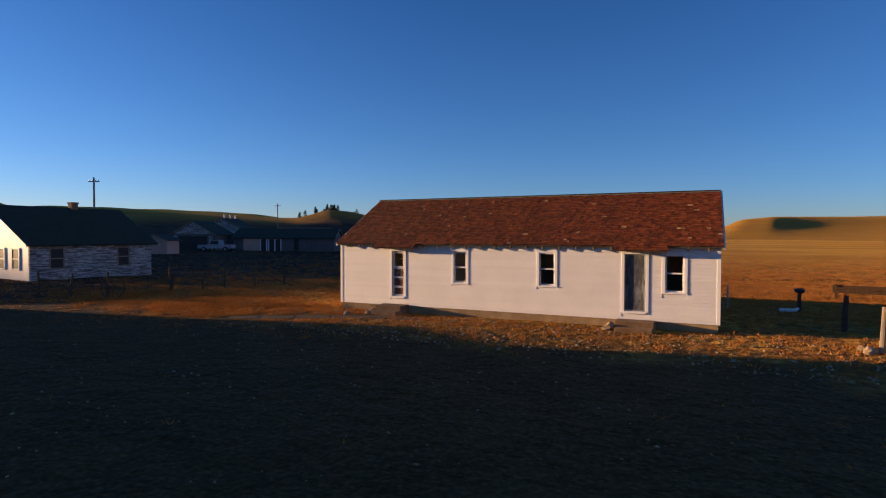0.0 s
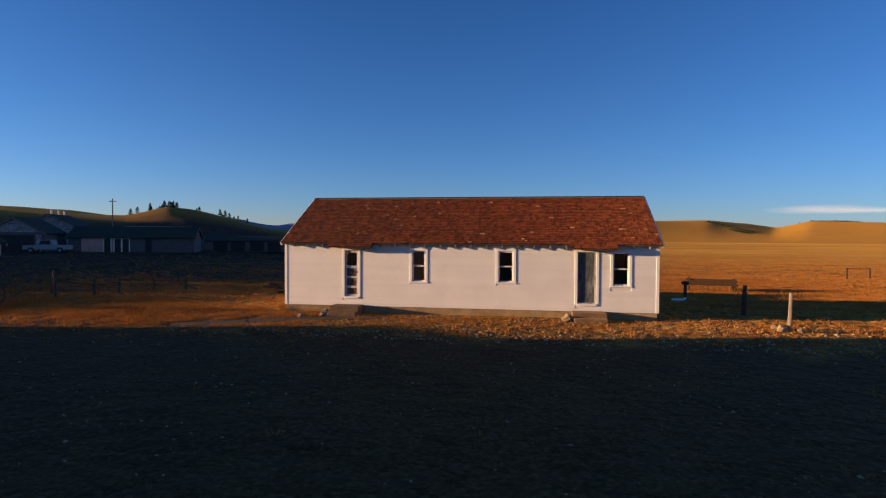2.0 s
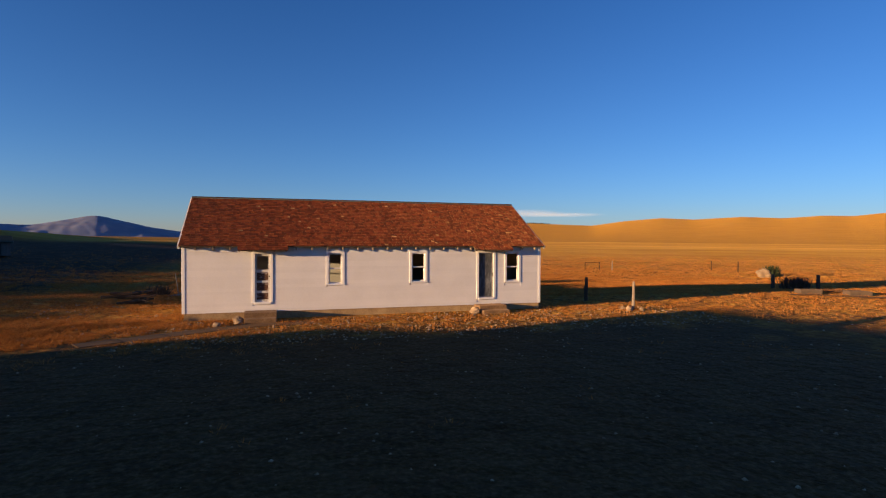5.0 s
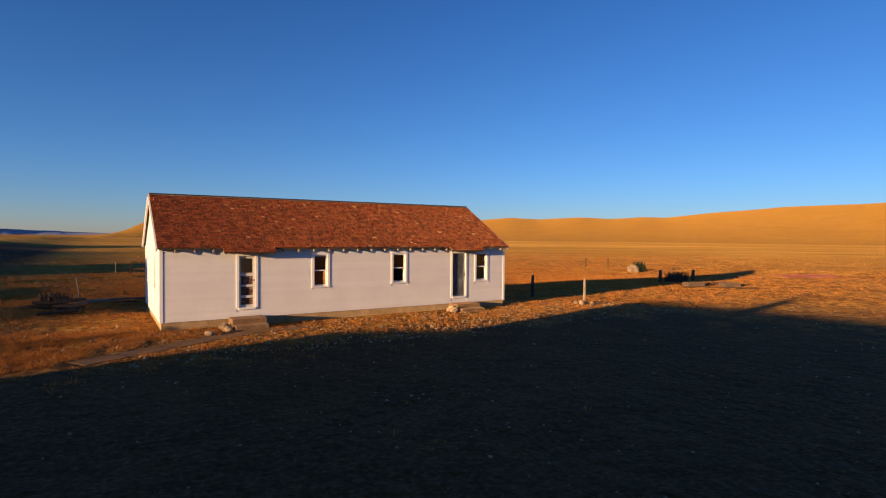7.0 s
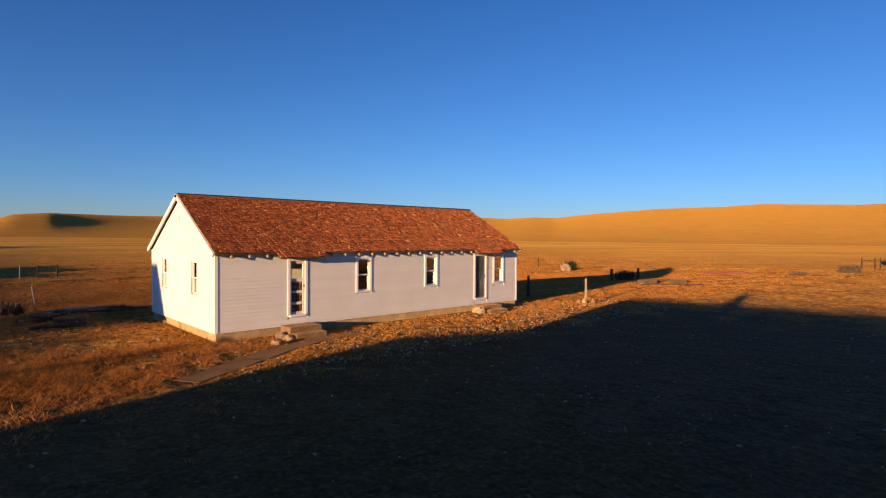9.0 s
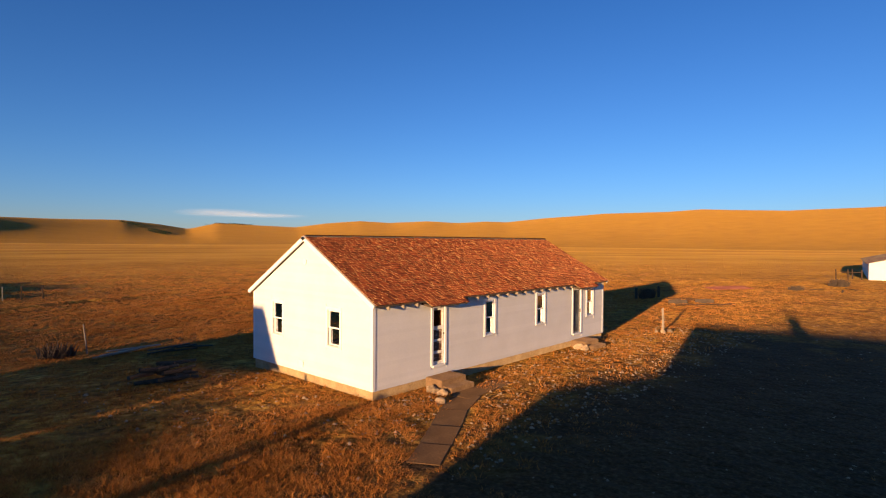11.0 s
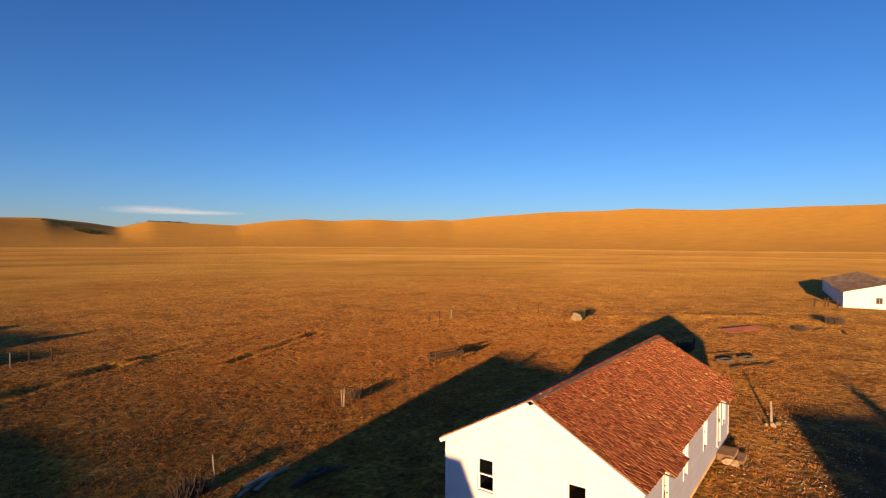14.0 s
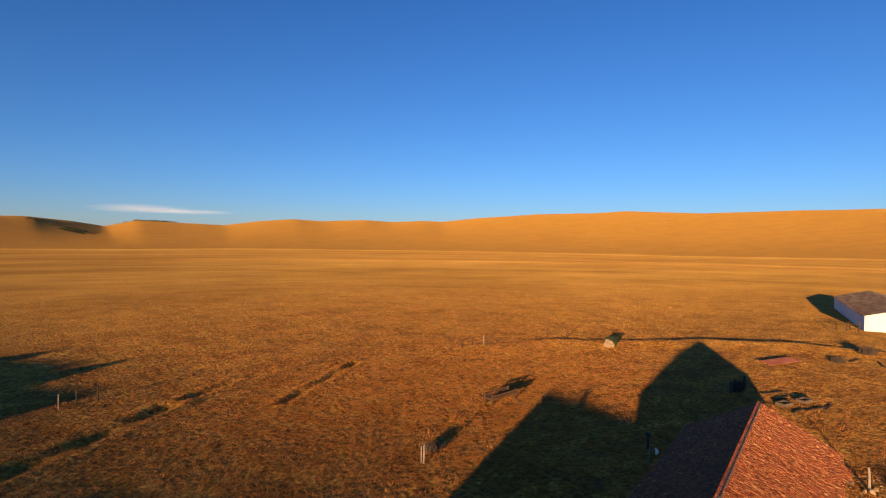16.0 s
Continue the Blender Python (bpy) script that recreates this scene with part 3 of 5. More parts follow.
# rafter tails under the front eave
tail = prism(bmesh.new(), [(-OVER + 0.01, 2.86 - 0.055), (0.02, 2.86 + 0.22 * SLOPE - 0.055), (0.02, 2.86 + 0.22 * SLOPE - 0.2), (-OVER + 0.01, 2.86 - 0.17)], -0.025, 0.025)
first = part("rafter_tail", tail, GREYWOOD, house)
first.location.x = 0.45
for k in range(1, 24):
    o = new("rafter_tail", first.data)
    o.parent = house
    o.location.x = 0.45 + 0.6 * k
# rake boards, fascia and corner boards
for x0, x1 in ((-0.15, -0.092), (L + 0.092, L + 0.15)):
    for side in (1, -1):
        q = [slope_point(side, 0, s, lf)[1:] for s, lf in ((-0.02, 0.0), (S_LEN, 0.0), (S_LEN, -0.13), (-0.075, -0.13))]
        part("rake_board", prism(bmesh.new(), q, x0, x1), TRIM, house)
for x, y, dx, dy in ((-0.03, -0.03, 1, 1), (L + 0.03, -0.03, -1, 1), (-0.03, W + 0.03, 1, -1), (L + 0.03, W + 0.03, -1, -1)):
    bm = bmesh.new()
    box(bm, min(x, x + 0.11 * dx), max(x, x + 0.11 * dx), min(y, y + 0.03 * dy), max(y, y + 0.03 * dy), BASE, 2.84, 0.004)
    box(bm, min(x, x + 0.028 * dx), max(x, x + 0.028 * dx), min(y + 0.03 * dy, y + 0.11 * dy), max(y + 0.03 * dy, y + 0.11 * dy), BASE, 2.84, 0.004)
    part("corner_board", bm, TRIM, house)

# clapboards
LAP = 0.114


def clapboard(u0, u1, v, place, parent, slant=0.0):
    prof = ((0.003, v), (0.023, v), (0.005, v + LAP), (0.003, v + LAP))
    vs = [place(u0 + (slant if z > v else 0), d, z) for d, z in prof] + [place(u1 - (slant if z > v else 0), d, z) for d, z in prof]
    raw("clapboard", vs, [(0, 1, 2, 3), (7, 6, 5, 4), (0, 4, 5, 1), (1, 5, 6, 2), (2, 6, 7, 3), (3, 7, 4, 0)], WHITE, parent)


def on_front(u, d, v):
    return (u, -d, v)


def on_west(u, d, v):
    return (-d, u, v)


def clad(length, holes, place, parent, v0, v1, ends):
    v = v0
    while v < v1 - 0.02:
        cuts = [(ends, length - ends)]
        for a, b, c, d in holes:
            if c - 0.1 < v + LAP - 0.01 and d + 0.09 > v + 0.01:
                cuts = [p for q in cuts for p in ((q[0], min(q[1], a - 0.095)), (max(q[0], b + 0.095), q[1])) if p[1] - p[0] > 0.03]
        for a, b in cuts:
            clapboard(a, b, v, place, parent)
        v += LAP


clad(L, DOORS + WINS, on_front, front, BASE, EAVE - 0.05, 0.08)
clad(W, GWINS, on_west, west, BASE, EAVE - 0.02, 0.08)
v = BASE + LAP * 22
gable_west = [o for o in house.children if o.name == "gable"][0]
while v < RIDGE - 0.3:
    u = (v - 2.72) / SLOPE - OVER + 0.12
    if W - 2 * u > 0.2:
        clapboard(max(u, 0.03), W - max(u, 0.03), v, on_west, gable_west, LAP / SLOPE)
    v += LAP
bm = bmesh.new()
rod(bm, (-0.02, W / 2 + 0.05, 4.02), (-0.05, W / 2 + 0.05, 4.02), 0.1, sides=14)
part("gable_vent", bm, TRIM, house)
part("foundation_vent", boxes((-0.05, -0.015, 3.5, 3.78, 0.5, 0.72), bevel=0.006), TRIM, house)


def window(parent, place, u0, u1, v0, v1):
    """A double-hung window: casing, sill, two sashes with panes."""
    def slab(a, b, d0, d1, c, e):
        bm = bmesh.new()
        p, q = place(a, d0, c), place(b, d1, e)
        return box(bm, *(f(i, j) for i, j in zip(p, q) for f in (min, max)), bevel=0.004)
    casing = part("window", slab(u0 - 0.1, u0, -0.02, 0.04, v0 - 0.02, v1 + 0.1), TRIM, parent)
    for a, b, c, e in ((u1, u1 + 0.1, v0 - 0.02, v1 + 0.1), (u0, u1, v1, v1 + 0.1)):
        part("casing", slab(a, b, -0.02, 0.038, c, e), TRIM, casing)
    part("sill", slab(u0 - 0.105, u1 + 0.105, -0.1, 0.05, v0 - 0.065, v0 - 0.022), TRIM, casing)
    part("reveal", slab(u0, u1, -0.1, 0.02, v0 - 0.018, v0), TRIM, casing)
    mid = (v0 + v1) / 2
    for c, e, d in ((mid - 0.02, v1, -0.045), (v0, mid + 0.02, -0.085)):
        t = 0.045
        bm = slab(u0, u0 + t, d, d + 0.035, c, e)
        for a1, b1, c1, e1 in ((u1 - t, u1, c, e), (u0 + t, u1 - t, c, c + t), (u0 + t, u1 - t, e - t, e)):
            p, q = place(a1, d, c1), place(b1, d + 0.035, e1)
            box(bm, *(f(i, j) for i, j in zip(p, q) for f in (min, max)))
        part("sash", bm, TRIM, casing)
        pane = part("pane", slab(u0 + t, u1 - t, d + 0.012, d + 0.018, c + t, e - t), GLASS, casing, "dark window glass")
        pane.visible_shadow = False
    return casing


for w in WINS:
    window(house, on_front, *w)
for w in GWINS:
    window(house, on_west, *w)


def door_casing(u0, u1, v0, v1):
    c = part("door", boxes((u0 - 0.1, u0, -0.04, 0.1, v0 - 0.04, v1 + 0.1), bevel=0.004), TRIM, house)
    part("casing", boxes((u1, u1 + 0.1, -0.04, 0.1, v0 - 0.04, v1 + 0.1), bevel=0.004), TRIM, c)
    part("casing", boxes((u0, u1, -0.038, 0.1, v1, v1 + 0.1), bevel=0.004), TRIM, c)
    part("threshold", boxes((u0 - 0.02, u1 + 0.02, -0.06, 0.12, v0 - 0.08, v0 - 0.002), bevel=0.006), TRIM, c)
    return c


WORNPAINT = material("worn_white_paint", [(0.25, 0.16, 0.11), (0.58, 0.56, 0.53), (0.66, 0.64, 0.61), (0.70, 0.68, 0.65)], 7, 30, 0.85, bump=0.4)
PEELDOOR = material("peeled_door_panel", [(0.07, 0.03, 0.018), (0.10, 0.045, 0.028), (0.15, 0.075, 0.045), (0.55, 0.52, 0.49)], 5, 14, 0.85, bump=0.4, stretch=(0.7, 1, 2.2))
# sky reflection on the storm glass, painted as streaks of grey
REFLECTGLASS = material("dusty_storm_glass", [(0.035, 0.04, 0.045), (0.09, 0.095, 0.10), (0.22, 0.23, 0.23)], 2.2, 7, 0.18, bump=0.0, stretch=(1.6, 1, 0.5))
u0, u1, v0, v1 = DOORS[0]
d1 = door_casing(*DOORS[0])
for a, b, c, e in ((u0, u0 + 0.07, v0, v1), (u1 - 0.07, u1, v0, v1), (u0 + 0.07, u1 - 0.07, v1 - 0.1, v1), (u0 + 0.07, u1 - 0.07, v0 + 1.13, v0 + 1.24), (u0 + 0.07, u1 - 0.07, v0 + 0.74, v0 + 0.82), (u0 + 0.07, u1 - 0.07, v0 + 0.34, v0 + 0.43), (u0 + 0.07, u1 - 0.07, v0, v0 + 0.09)):
    part("door_rail", boxes((a, b, 0.02, 0.07, c, e), bevel=0.004), WORNPAINT, d1, "paint-worn white door rail")
for c, e in ((v0 + 0.09, v0 + 0.34), (v0 + 0.43, v0 + 0.74), (v0 + 0.82, v0 + 1.13)):
    part("door_panel", boxes((u0 + 0.07, u1 - 0.07, 0.045, 0.062, c, e)), PEELDOOR, d1, "peeling brown and white door panel")
bm = bmesh.new()
bmesh.ops.create_uvsphere(bm, u_segments=10, v_segments=6, radius=0.03, matrix=pose(u1 - 0.035, 0.0, v0 + 0.98))
rod(bm, (u1 - 0.035, 0.0, v0 + 0.98), (u1 - 0.035, 0.035, v0 + 0.98), 0.012)
part("knob", bm, BLACK, d1, "dark round knob")
u0, u1, v0, v1 = DOORS[1]
d2 = door_casing(*DOORS[1])
for a, b, c, e in ((u0, u0 + 0.03, v0, v1), (u1 - 0.05, u1, v0, v1), (u0 + 0.03, u1 - 0.05, v1 - 0.04, v1), (u0 + 0.03, u1 - 0.05, v0, v0 + 0.05)):
    part("door_rail", boxes((a, b, 0.02, 0.055, c, e), bevel=0.003), METAL, d2, "grey metal storm door frame")
part("pane", boxes((u0 + 0.03, u1 - 0.05, 0.032, 0.04, v0 + 0.05, v1 - 0.04)), REFLECTGLASS, d2, "dusty full-length storm door glass")
part("door_handle", boxes((u1 - 0.045, u1 - 0.025, -0.03, 0.02, v0 + 0.9, v0 + 1.06), bevel=0.004), BLACK, d2)
lay_shingles(1, -0.10, L + 0.10, 0.02, S_LEN, roof_front, lambda x, s: x < 1.5)

# ---- steps, slabs and yard stones ----


def steps(x0, x1, top, name_label):
    g = empty("doorstep", pose((x0 + x1) / 2, -0.5, h((x0 + x1) / 2, -0.6) - 0.05), name_label, "step", "doorsteps")
    hw = (x1 - x0) / 2
    z = g.location.z
    part("tread", boxes((-hw, hw, -0.25, 0.46, -0.1, top - z), bevel=0.02), STEPSTONE, g)
    part("tread", boxes((-hw + 0.04, hw - 0.02, -0.62, -0.252, -0.1, (top - z) * 0.55), bevel=0.02), STEPSTONE, g)
    return g


steps(2.16, 3.34, 0.39, "worn brown concrete doorstep below the peeling door")
steps(11.45, 12.68, 0.36, "worn brown concrete doorstep below the storm door")


def boulder_mesh(name, r, seed, mat, squash=(1, 1, 0.7), sub=2):
    bm = bmesh.new()
    bmesh.ops.create_icosphere(bm, subdivisions=sub, radius=r)
    for vv in bm.verts:
        k = 1 + 0.55 * noise.noise(vv.co / r * 1.3 + Vector((seed * 7.1, seed * 3.3, 0)))
        vv.co = Vector((vv.co.x * squash[0], vv.co.y * squash[1], vv.co.z * squash[2])) * k
    return shell(name, bm, mat)


for i, (x, y, r) in enumerate([(1.95, -0.55, 0.2), (2.0, -0.95, 0.17), (11.3, -0.5, 0.22), (11.25, -0.8, 0.18), (1.3, -1.5, 0.15), (18.1, -1.65, 0.16), (18.6, -1.8, 0.13), (18.0, -1.3, 0.12)]):
    b = boulder_mesh("stone", r, i + 1, STONE)
    b.location = (x, y, h(x, y) + r * 0.25)
    b.rotation_euler = (0.2 * i, 0.1, i * 1.3)
    tagged(b, "pale sandstone block lying in dry grass", "stone", "stones by the house")
# the walk: broken slabs from the doorstep into the yard
SLABS = [((2.1, -1.5), (4.6, -1.35), 0.75), ((1.05, -2.2), (2.5, -1.55), 0.8), ((-0.1, -2.95), (1.03, -2.22), 0.8), ((-1.2, -3.62), (-0.12, -2.97), 0.78), ((-2.2, -4.2), (-1.22, -3.64), 0.74)]
WALKSLAB = material("dirty_walk_concrete", [(0.08, 0.042, 0.017), (0.12, 0.066, 0.028), (0.17, 0.10, 0.046)], 2, 22, 0.95, bump=0.5, depth=0.012)
walkway = empty("walkway", pose(0.5, -2.5, 0), "broken concrete slab walk leading to the doorstep", "path", kind="structure")
for (ax, ay), (bx, by), w in SLABS:
    a, b = Vector((ax, ay, h(ax, ay) + 0.02)), Vector((bx, by, h(bx, by) + 0.03))
    bm = boxes((-(b - a).length / 2, (b - a).length / 2, -w / 2, w / 2, -0.12, -0.008), bevel=0.012)
    o = part("slab", bm, WALKSLAB, walkway)
    o.location = (a + b) / 2 - Vector((0.5, -2.5, 0))
    o.rotation_euler = (0.0, 0.0, math.atan2(by - ay, bx - ax))

# ---- the neighbouring house with peeling boards ----


def plain_house(name, m, l2, w2, base, eave, ridge, wall_mat, roof_mat, label, over=0.35, gable_mat=None, rake_mat=None):
    """Ridge along local y; origin at the middle of the plan."""
    g = empty(name, m, label, "house")
    for x in (-w2, w2 - 0.15):
        part("wall", boxes((x, x + 0.15, -l2, l2, base, eave)), wall_mat, g)
    for y in (-l2, l2 - 0.15):
        part("gable_wall", prism(bmesh.new(), [(-w2 + 0.152, base), (w2 - 0.152, base), (w2 - 0.152, eave), (0, ridge - 0.1), (-w2 + 0.152, eave)], y, y + 0.15, "y"), gable_mat or wall_mat, g)
    sl = (ridge - eave) / w2
    for s in (-1, 1):
        e = s * (w2 + over)
        part("roof", prism(bmesh.new(), [(e, eave - over * sl - 0.02), (e, eave - over * sl + 0.08), (0, ridge + 0.08), (0, ridge - 0.02)], -l2 - over, l2 + over, "y"), roof_mat, g)
        for y in (-l2 - over, l2 + over):
            d = -0.03 if y < 0 else 0.0
            part("rake_board", prism(bmesh.new(), [(e, eave - over * sl - 0.11), (e, eave - over * sl + 0.06), (0, ridge + 0.06), (0, ridge - 0.11)], y + d, y + d + 0.03, "y"), rake_mat or TRIM, g)
    return g


def flat_window(g, x0, x1, y0, y1, z0, z1, axis):
    """Casing, meeting rail and panes on a wall whose face lies across the axis."""
    o = part("window", boxes((x0, x1, y0, y1, z0, z1)), BLACK, g)
    if axis == "x":
        f = x1
        for a, b, c, d in ((y0 - 0.09, y0, z0 - 0.09, z1 + 0.09), (y1, y1 + 0.09, z0 - 0.09, z1 + 0.09), (y0, y1, z1, z1 + 0.09), (y0, y1, z0 - 0.09, z0), (y0, y1, (z0 + z1) / 2 - 0.03, (z0 + z1) / 2 + 0.03)):
            part("casing", boxes((f - 0.03, f + 0.03, a, b, c, d)), GREYWOOD, o)
    else:
        f = y0
        for a, b, c, d in ((x0 - 0.09, x0, z0 - 0.09, z1 + 0.09), (x1, x1 + 0.09, z0 - 0.09, z1 + 0.09), (x0, x1, z1, z1 + 0.09), (x0, x1, z0 - 0.09, z0), (x0, x1, (z0 + z1) / 2 - 0.03, (z0 + z1) / 2 + 0.03)):
            part("casing", boxes((a, b, f - 0.03, f + 0.03, c, d)), TRIM, o)
    return o


AX, AY = -27.1, 4.2
peel = plain_house("farmhouse", pose(AX, AY, 0), 4.1, 4.0, 0.1, 2.72, 5.08, PEELING, GREENROOF, "weathered white farmhouse with a dark green roof", gable_mat=TRIM)
for k in range(19):
    z = 0.45 + 0.115 * k
    for y0, y1 in ((-4.04, -3.0), (-2.1, 1.45), (2.35, 4.04)) if 1.0 < z < 2.4 else ((-4.04, 4.04),):
        bm = prism(bmesh.new(), [(4.003, z), (4.024, z), (4.006, z + 0.115), (4.003, z + 0.115)], y0, y1, "y")
        part("clapboard", bm, PEELING, peel)
flat_window(peel, 3.9, 4.02, -2.93, -2.17, 1.1, 2.3, "x")
flat_window(peel, 3.9, 4.02, 1.52, 2.28, 1.1, 2.3, "x")
for x in (0.6, 2.2):
    flat_window(peel, x, x + 0.7, -4.13, -3.95, 1.1, 2.3, "y")
part("door", boxes((-1.2, -0.3, -4.14, -3.95, 0.3, 2.3)), DARKBOARD, peel)
bm = bmesh.new()
box(bm, -0.22, 0.22, 0.68, 1.12, 4.4, 5.5, 0.01)
box(bm, -0.26, 0.26, 0.64, 1.16, 5.44, 5.56, 0.01)
part("chimney", bm, BRICK, peel, "tan brick chimney stub")

# ---- unseen barn added to the south-west, whose shade lies over the yard ----
cs, sn = math.cos(radians(SUN_AZ)), math.sin(radians(SUN_AZ))


def lee(s, u, z):
    return (s * cs - u * sn, s * sn + u * cs, z)


barn = empty("barn", Matrix.Translation(lee(-25.5, -20, 0)) @ pose(0, 0, 0, 0, 0, SUN_AZ), "grey board barn with a lean-to and chimney", "barn")
part("wall", boxes((-3.4, 3.4, -14, 13.1, 0, 2.9)), DARKBOARD, barn)
part("roof", prism(bmesh.new(), [(-3.8, 2.75), (0, 4.75), (3.8, 2.75), (3.8, 2.9), (0, 4.92), (-3.8, 2.9)], -14.2, 13.15, "y"), GREENROOF, barn)
part("gable", prism(bmesh.new(), [(-3.4, 2.9), (3.4, 2.9), (0, 4.74)], 12.9, 13.08, "y"), DARKBOARD, barn)
part("lean_to", prism(bmesh.new(), [(12.6, 0.0), (15.9, 0.0), (15.9, 3.0), (12.6, 3.45)], -1.8, 1.8), DARKBOARD, barn)
part("chimney", boxes((-0.3, 0.3, 7.7, 8.4, 4.5, 5.6), bevel=0.01), BRICK, barn)

# unseen low block added west of the farmhouse; its shade bounds the lit grass
shade_shed = empty("machine_shed", Matrix.Translation(lee(-40, 0, 0)) @ pose(0, 0, 0, 0, 0, SUN_AZ), "low grey board machine shed beside the farmhouse", "shed")
part("wall", prism(bmesh.new(), [(-4.2, -0.3), (5.0, -0.3), (5.0, 4.02), (2.3, 3.7), (-0.7, 3.3), (-4.2, 2.6)], -2.0, 0.0), DARKBOARD, shade_shed)
part("roof", prism(bmesh.new(), [(-4.4, 2.58), (-0.7, 3.32), (2.3, 3.72), (5.1, 4.04), (5.1, 4.12), (2.3, 3.8), (-0.7, 3.4), (-4.4, 2.66)], -2.2, 0.2), GREENROOF, shade_shed)

# ---- white barn with the rusty roof, east ----
barn2 = empty("barn", pose(92, -4.3, -0.7, 0, 0, 6), "low white barn with a rusty metal roof", "barn")
BW, BL, BE, BR = 12.0, 36.0, 2.55, 4.1
part("wall", prism(bmesh.new(), [(0, 0), (0, BE), (-BW / 2, BR), (-BW, BE), (-BW, 0)], 0, 0.2), WHITE, barn2, "sunlit white gable wall")
part("wall", prism(bmesh.new(), [(0, 0), (0, BE), (-BW / 2, BR), (-BW, BE), (-BW, 0)], BL - 0.2, BL), WHITE, barn2)
part("wall", boxes((0.2, BL - 0.2, -0.2, 0, 0, BE)), WHITE, barn2)
part("wall", boxes((0.2, BL - 0.2, -BW, -BW + 0.2, 0, BE)), WHITE, barn2)
for s0, s1 in ((0.35, -BW / 2), (-BW - 0.35, -BW / 2)):
    sl = (BR - BE) / (BW / 2)
    for k in range(9):
        xa, xb = -0.3 + k * (BL + 0.6) / 9, -0.3 + (k + 1) * (BL + 0.6) / 9 - 0.01
        part("roof_sheet", prism(bmesh.new(), [(s0, BE - 0.35 * sl), (s0, BE - 0.35 * sl + 0.06), (s1, BR + 0.06), (s1, BR)], xa, xb), RUST, barn2)
flat = part("window", boxes((-0.03, 0.05, -4.9, -4.2, 0.95, 1.75)), BLACK, barn2)
for a, b, c, d in ((-5.0, -4.9, 0.85, 1.85), (-4.2, -4.1, 0.85, 1.85), (-4.9, -4.2, 1.75, 1.85), (-4.9, -4.2, 0.85, 0.95), (-4.58, -4.52, 0.95, 1.75)):
    part("casing", boxes((-0.05, 0.0, a, b, c, d)), GREYWOOD, flat)


# ---- posts, fences and poles ----


def wooden_post(name, x, y, tall, r, lean, mat, label, group=""):
    bm = bmesh.new()
    rod(bm, (0, 0, -0.3), (lean * 0.5, 0, tall * 0.5), r * 1.05, r, 9)
    rod(bm, (lean * 0.5, 0, tall * 0.5), (lean, lean * 0.4, tall), r, r * 0.85, 9)
    for vv in bm.verts:
        vv.co += Vector((noise.noise(vv.co * 3 + Vector((x, y, 0))), noise.noise(vv.co * 3 + Vector((y, x, 5))), 0)) * r * 0.35
    o = shell(name, bm, mat)
    o.location = (x, y, h(x, y))
    return tagged(o, label, "post", group)


wooden_post("fence_post", 18.37, -1.5, 1.25, 0.062, 0.08, GREYWOOD, "sunlit weathered log post standing in gravel")
wooden_post("fence_post", 18.32, 2.21, 1.2, 0.09, 0.02, DARKWOOD, "dark wooden post in the shade behind the house")
sp = wooden_post("hydrant_post", 18.15, 9.95, 1.0, 0.08, 0.0, DARKWOOD, "short dark post with a bulky cap")
bm = bmesh.new()
bmesh.ops.create_icosphere(bm, subdivisions=2, radius=0.2, matrix=Matrix.Diagonal((1.1, 0.9, 0.6, 1)))
cap = part("cap", bm, BLACK, sp)
cap.location = (0, 0, 0.98)
FENCE = [(-14.7, -4.0, 1.2), (-13.4, -3.3, 1.1), (-11.5, 0.75, 1.25), (-10.9, 2.3, 0.9), (-10.6, 3.5, 1.15), (-9.7, 5.0, 1.2), (-9.2, 6.9, 1.1), (-13.0, 2.0, 0.8)]
for i, (x, y, t) in enumerate(FENCE):
    wooden_post("fence_post", x, y, t, 0.06, 0.12 * math.sin(i * 2.1), DARKWOOD, "dark leaning fence post in dead grass", "old fence west of the house")
for (x0, y0, z0), (x1, y1, z1) in (((-9.7, 5.0, 1.0), (-8.3, 6.6, 0.1)), ((-11.5, 0.75, 0.8), (-10.6, 3.5, 0.25)), ((-10.6, 3.5, 0.7), (-9.7, 5.0, 0.75)), ((-14.7, -4.0, 0.8), (-13.4, -3.3, 0.8))):
    bm = bmesh.new()
    rod(bm, (0, 0, 0), (x1 - x0, y1 - y0, z1 + h(x1, y1) - z0 - h(x0, y0)), 0.045, 0.035, 7)
    o = shell("fence_rail", bm, DARKWOOD)
    o.location = (x0, y0, z0 + h(x0, y0))
    tagged(o, "grey fallen fence rail leaning on a post", "rail", "old fence west of the house")
# wagon wheel
wheel = empty("wagon_wheel", pose(-11.3, -2.6, h(-11.3, -2.6) + 0.5, 78, 0, 40), "dark iron wagon wheel leaning by a post", "wheel")
bm = bmesh.new()
N = 28
ring = [[bm.verts.new(((0.52 + dr) * math.cos(k * math.tau / N), (0.52 + dr) * math.sin(k * math.tau / N), dz)) for dr, dz in ((-0.03, -0.025), (0.03, -0.025), (0.03, 0.025), (-0.03, 0.025))] for k in range(N)]
for k in range(N):
    a, b = ring[k], ring[(k + 1) % N]
    for j in range(4):
        bm.faces.new((a[j], a[(j + 1) % 4], b[(j + 1) % 4], b[j]))
part("rim", bm, DARKWOOD, wheel)
bm = bmesh.new()
rod(bm, (0, 0, -0.1), (0, 0, 0.1), 0.09, 0.07, 12)
part("hub", bm, DARKWOOD, wheel)
for k in range(12):
    bm = bmesh.new()
    c, s = math.cos(k * math.tau / 12), math.sin(k * math.tau / 12)
    rod(bm, (0.07 * c, 0.07 * s, 0), (0.5 * c, 0.5 * s, 0), 0.022, 0.018, 6)
    part("spoke", bm, DARKWOOD, wheel)
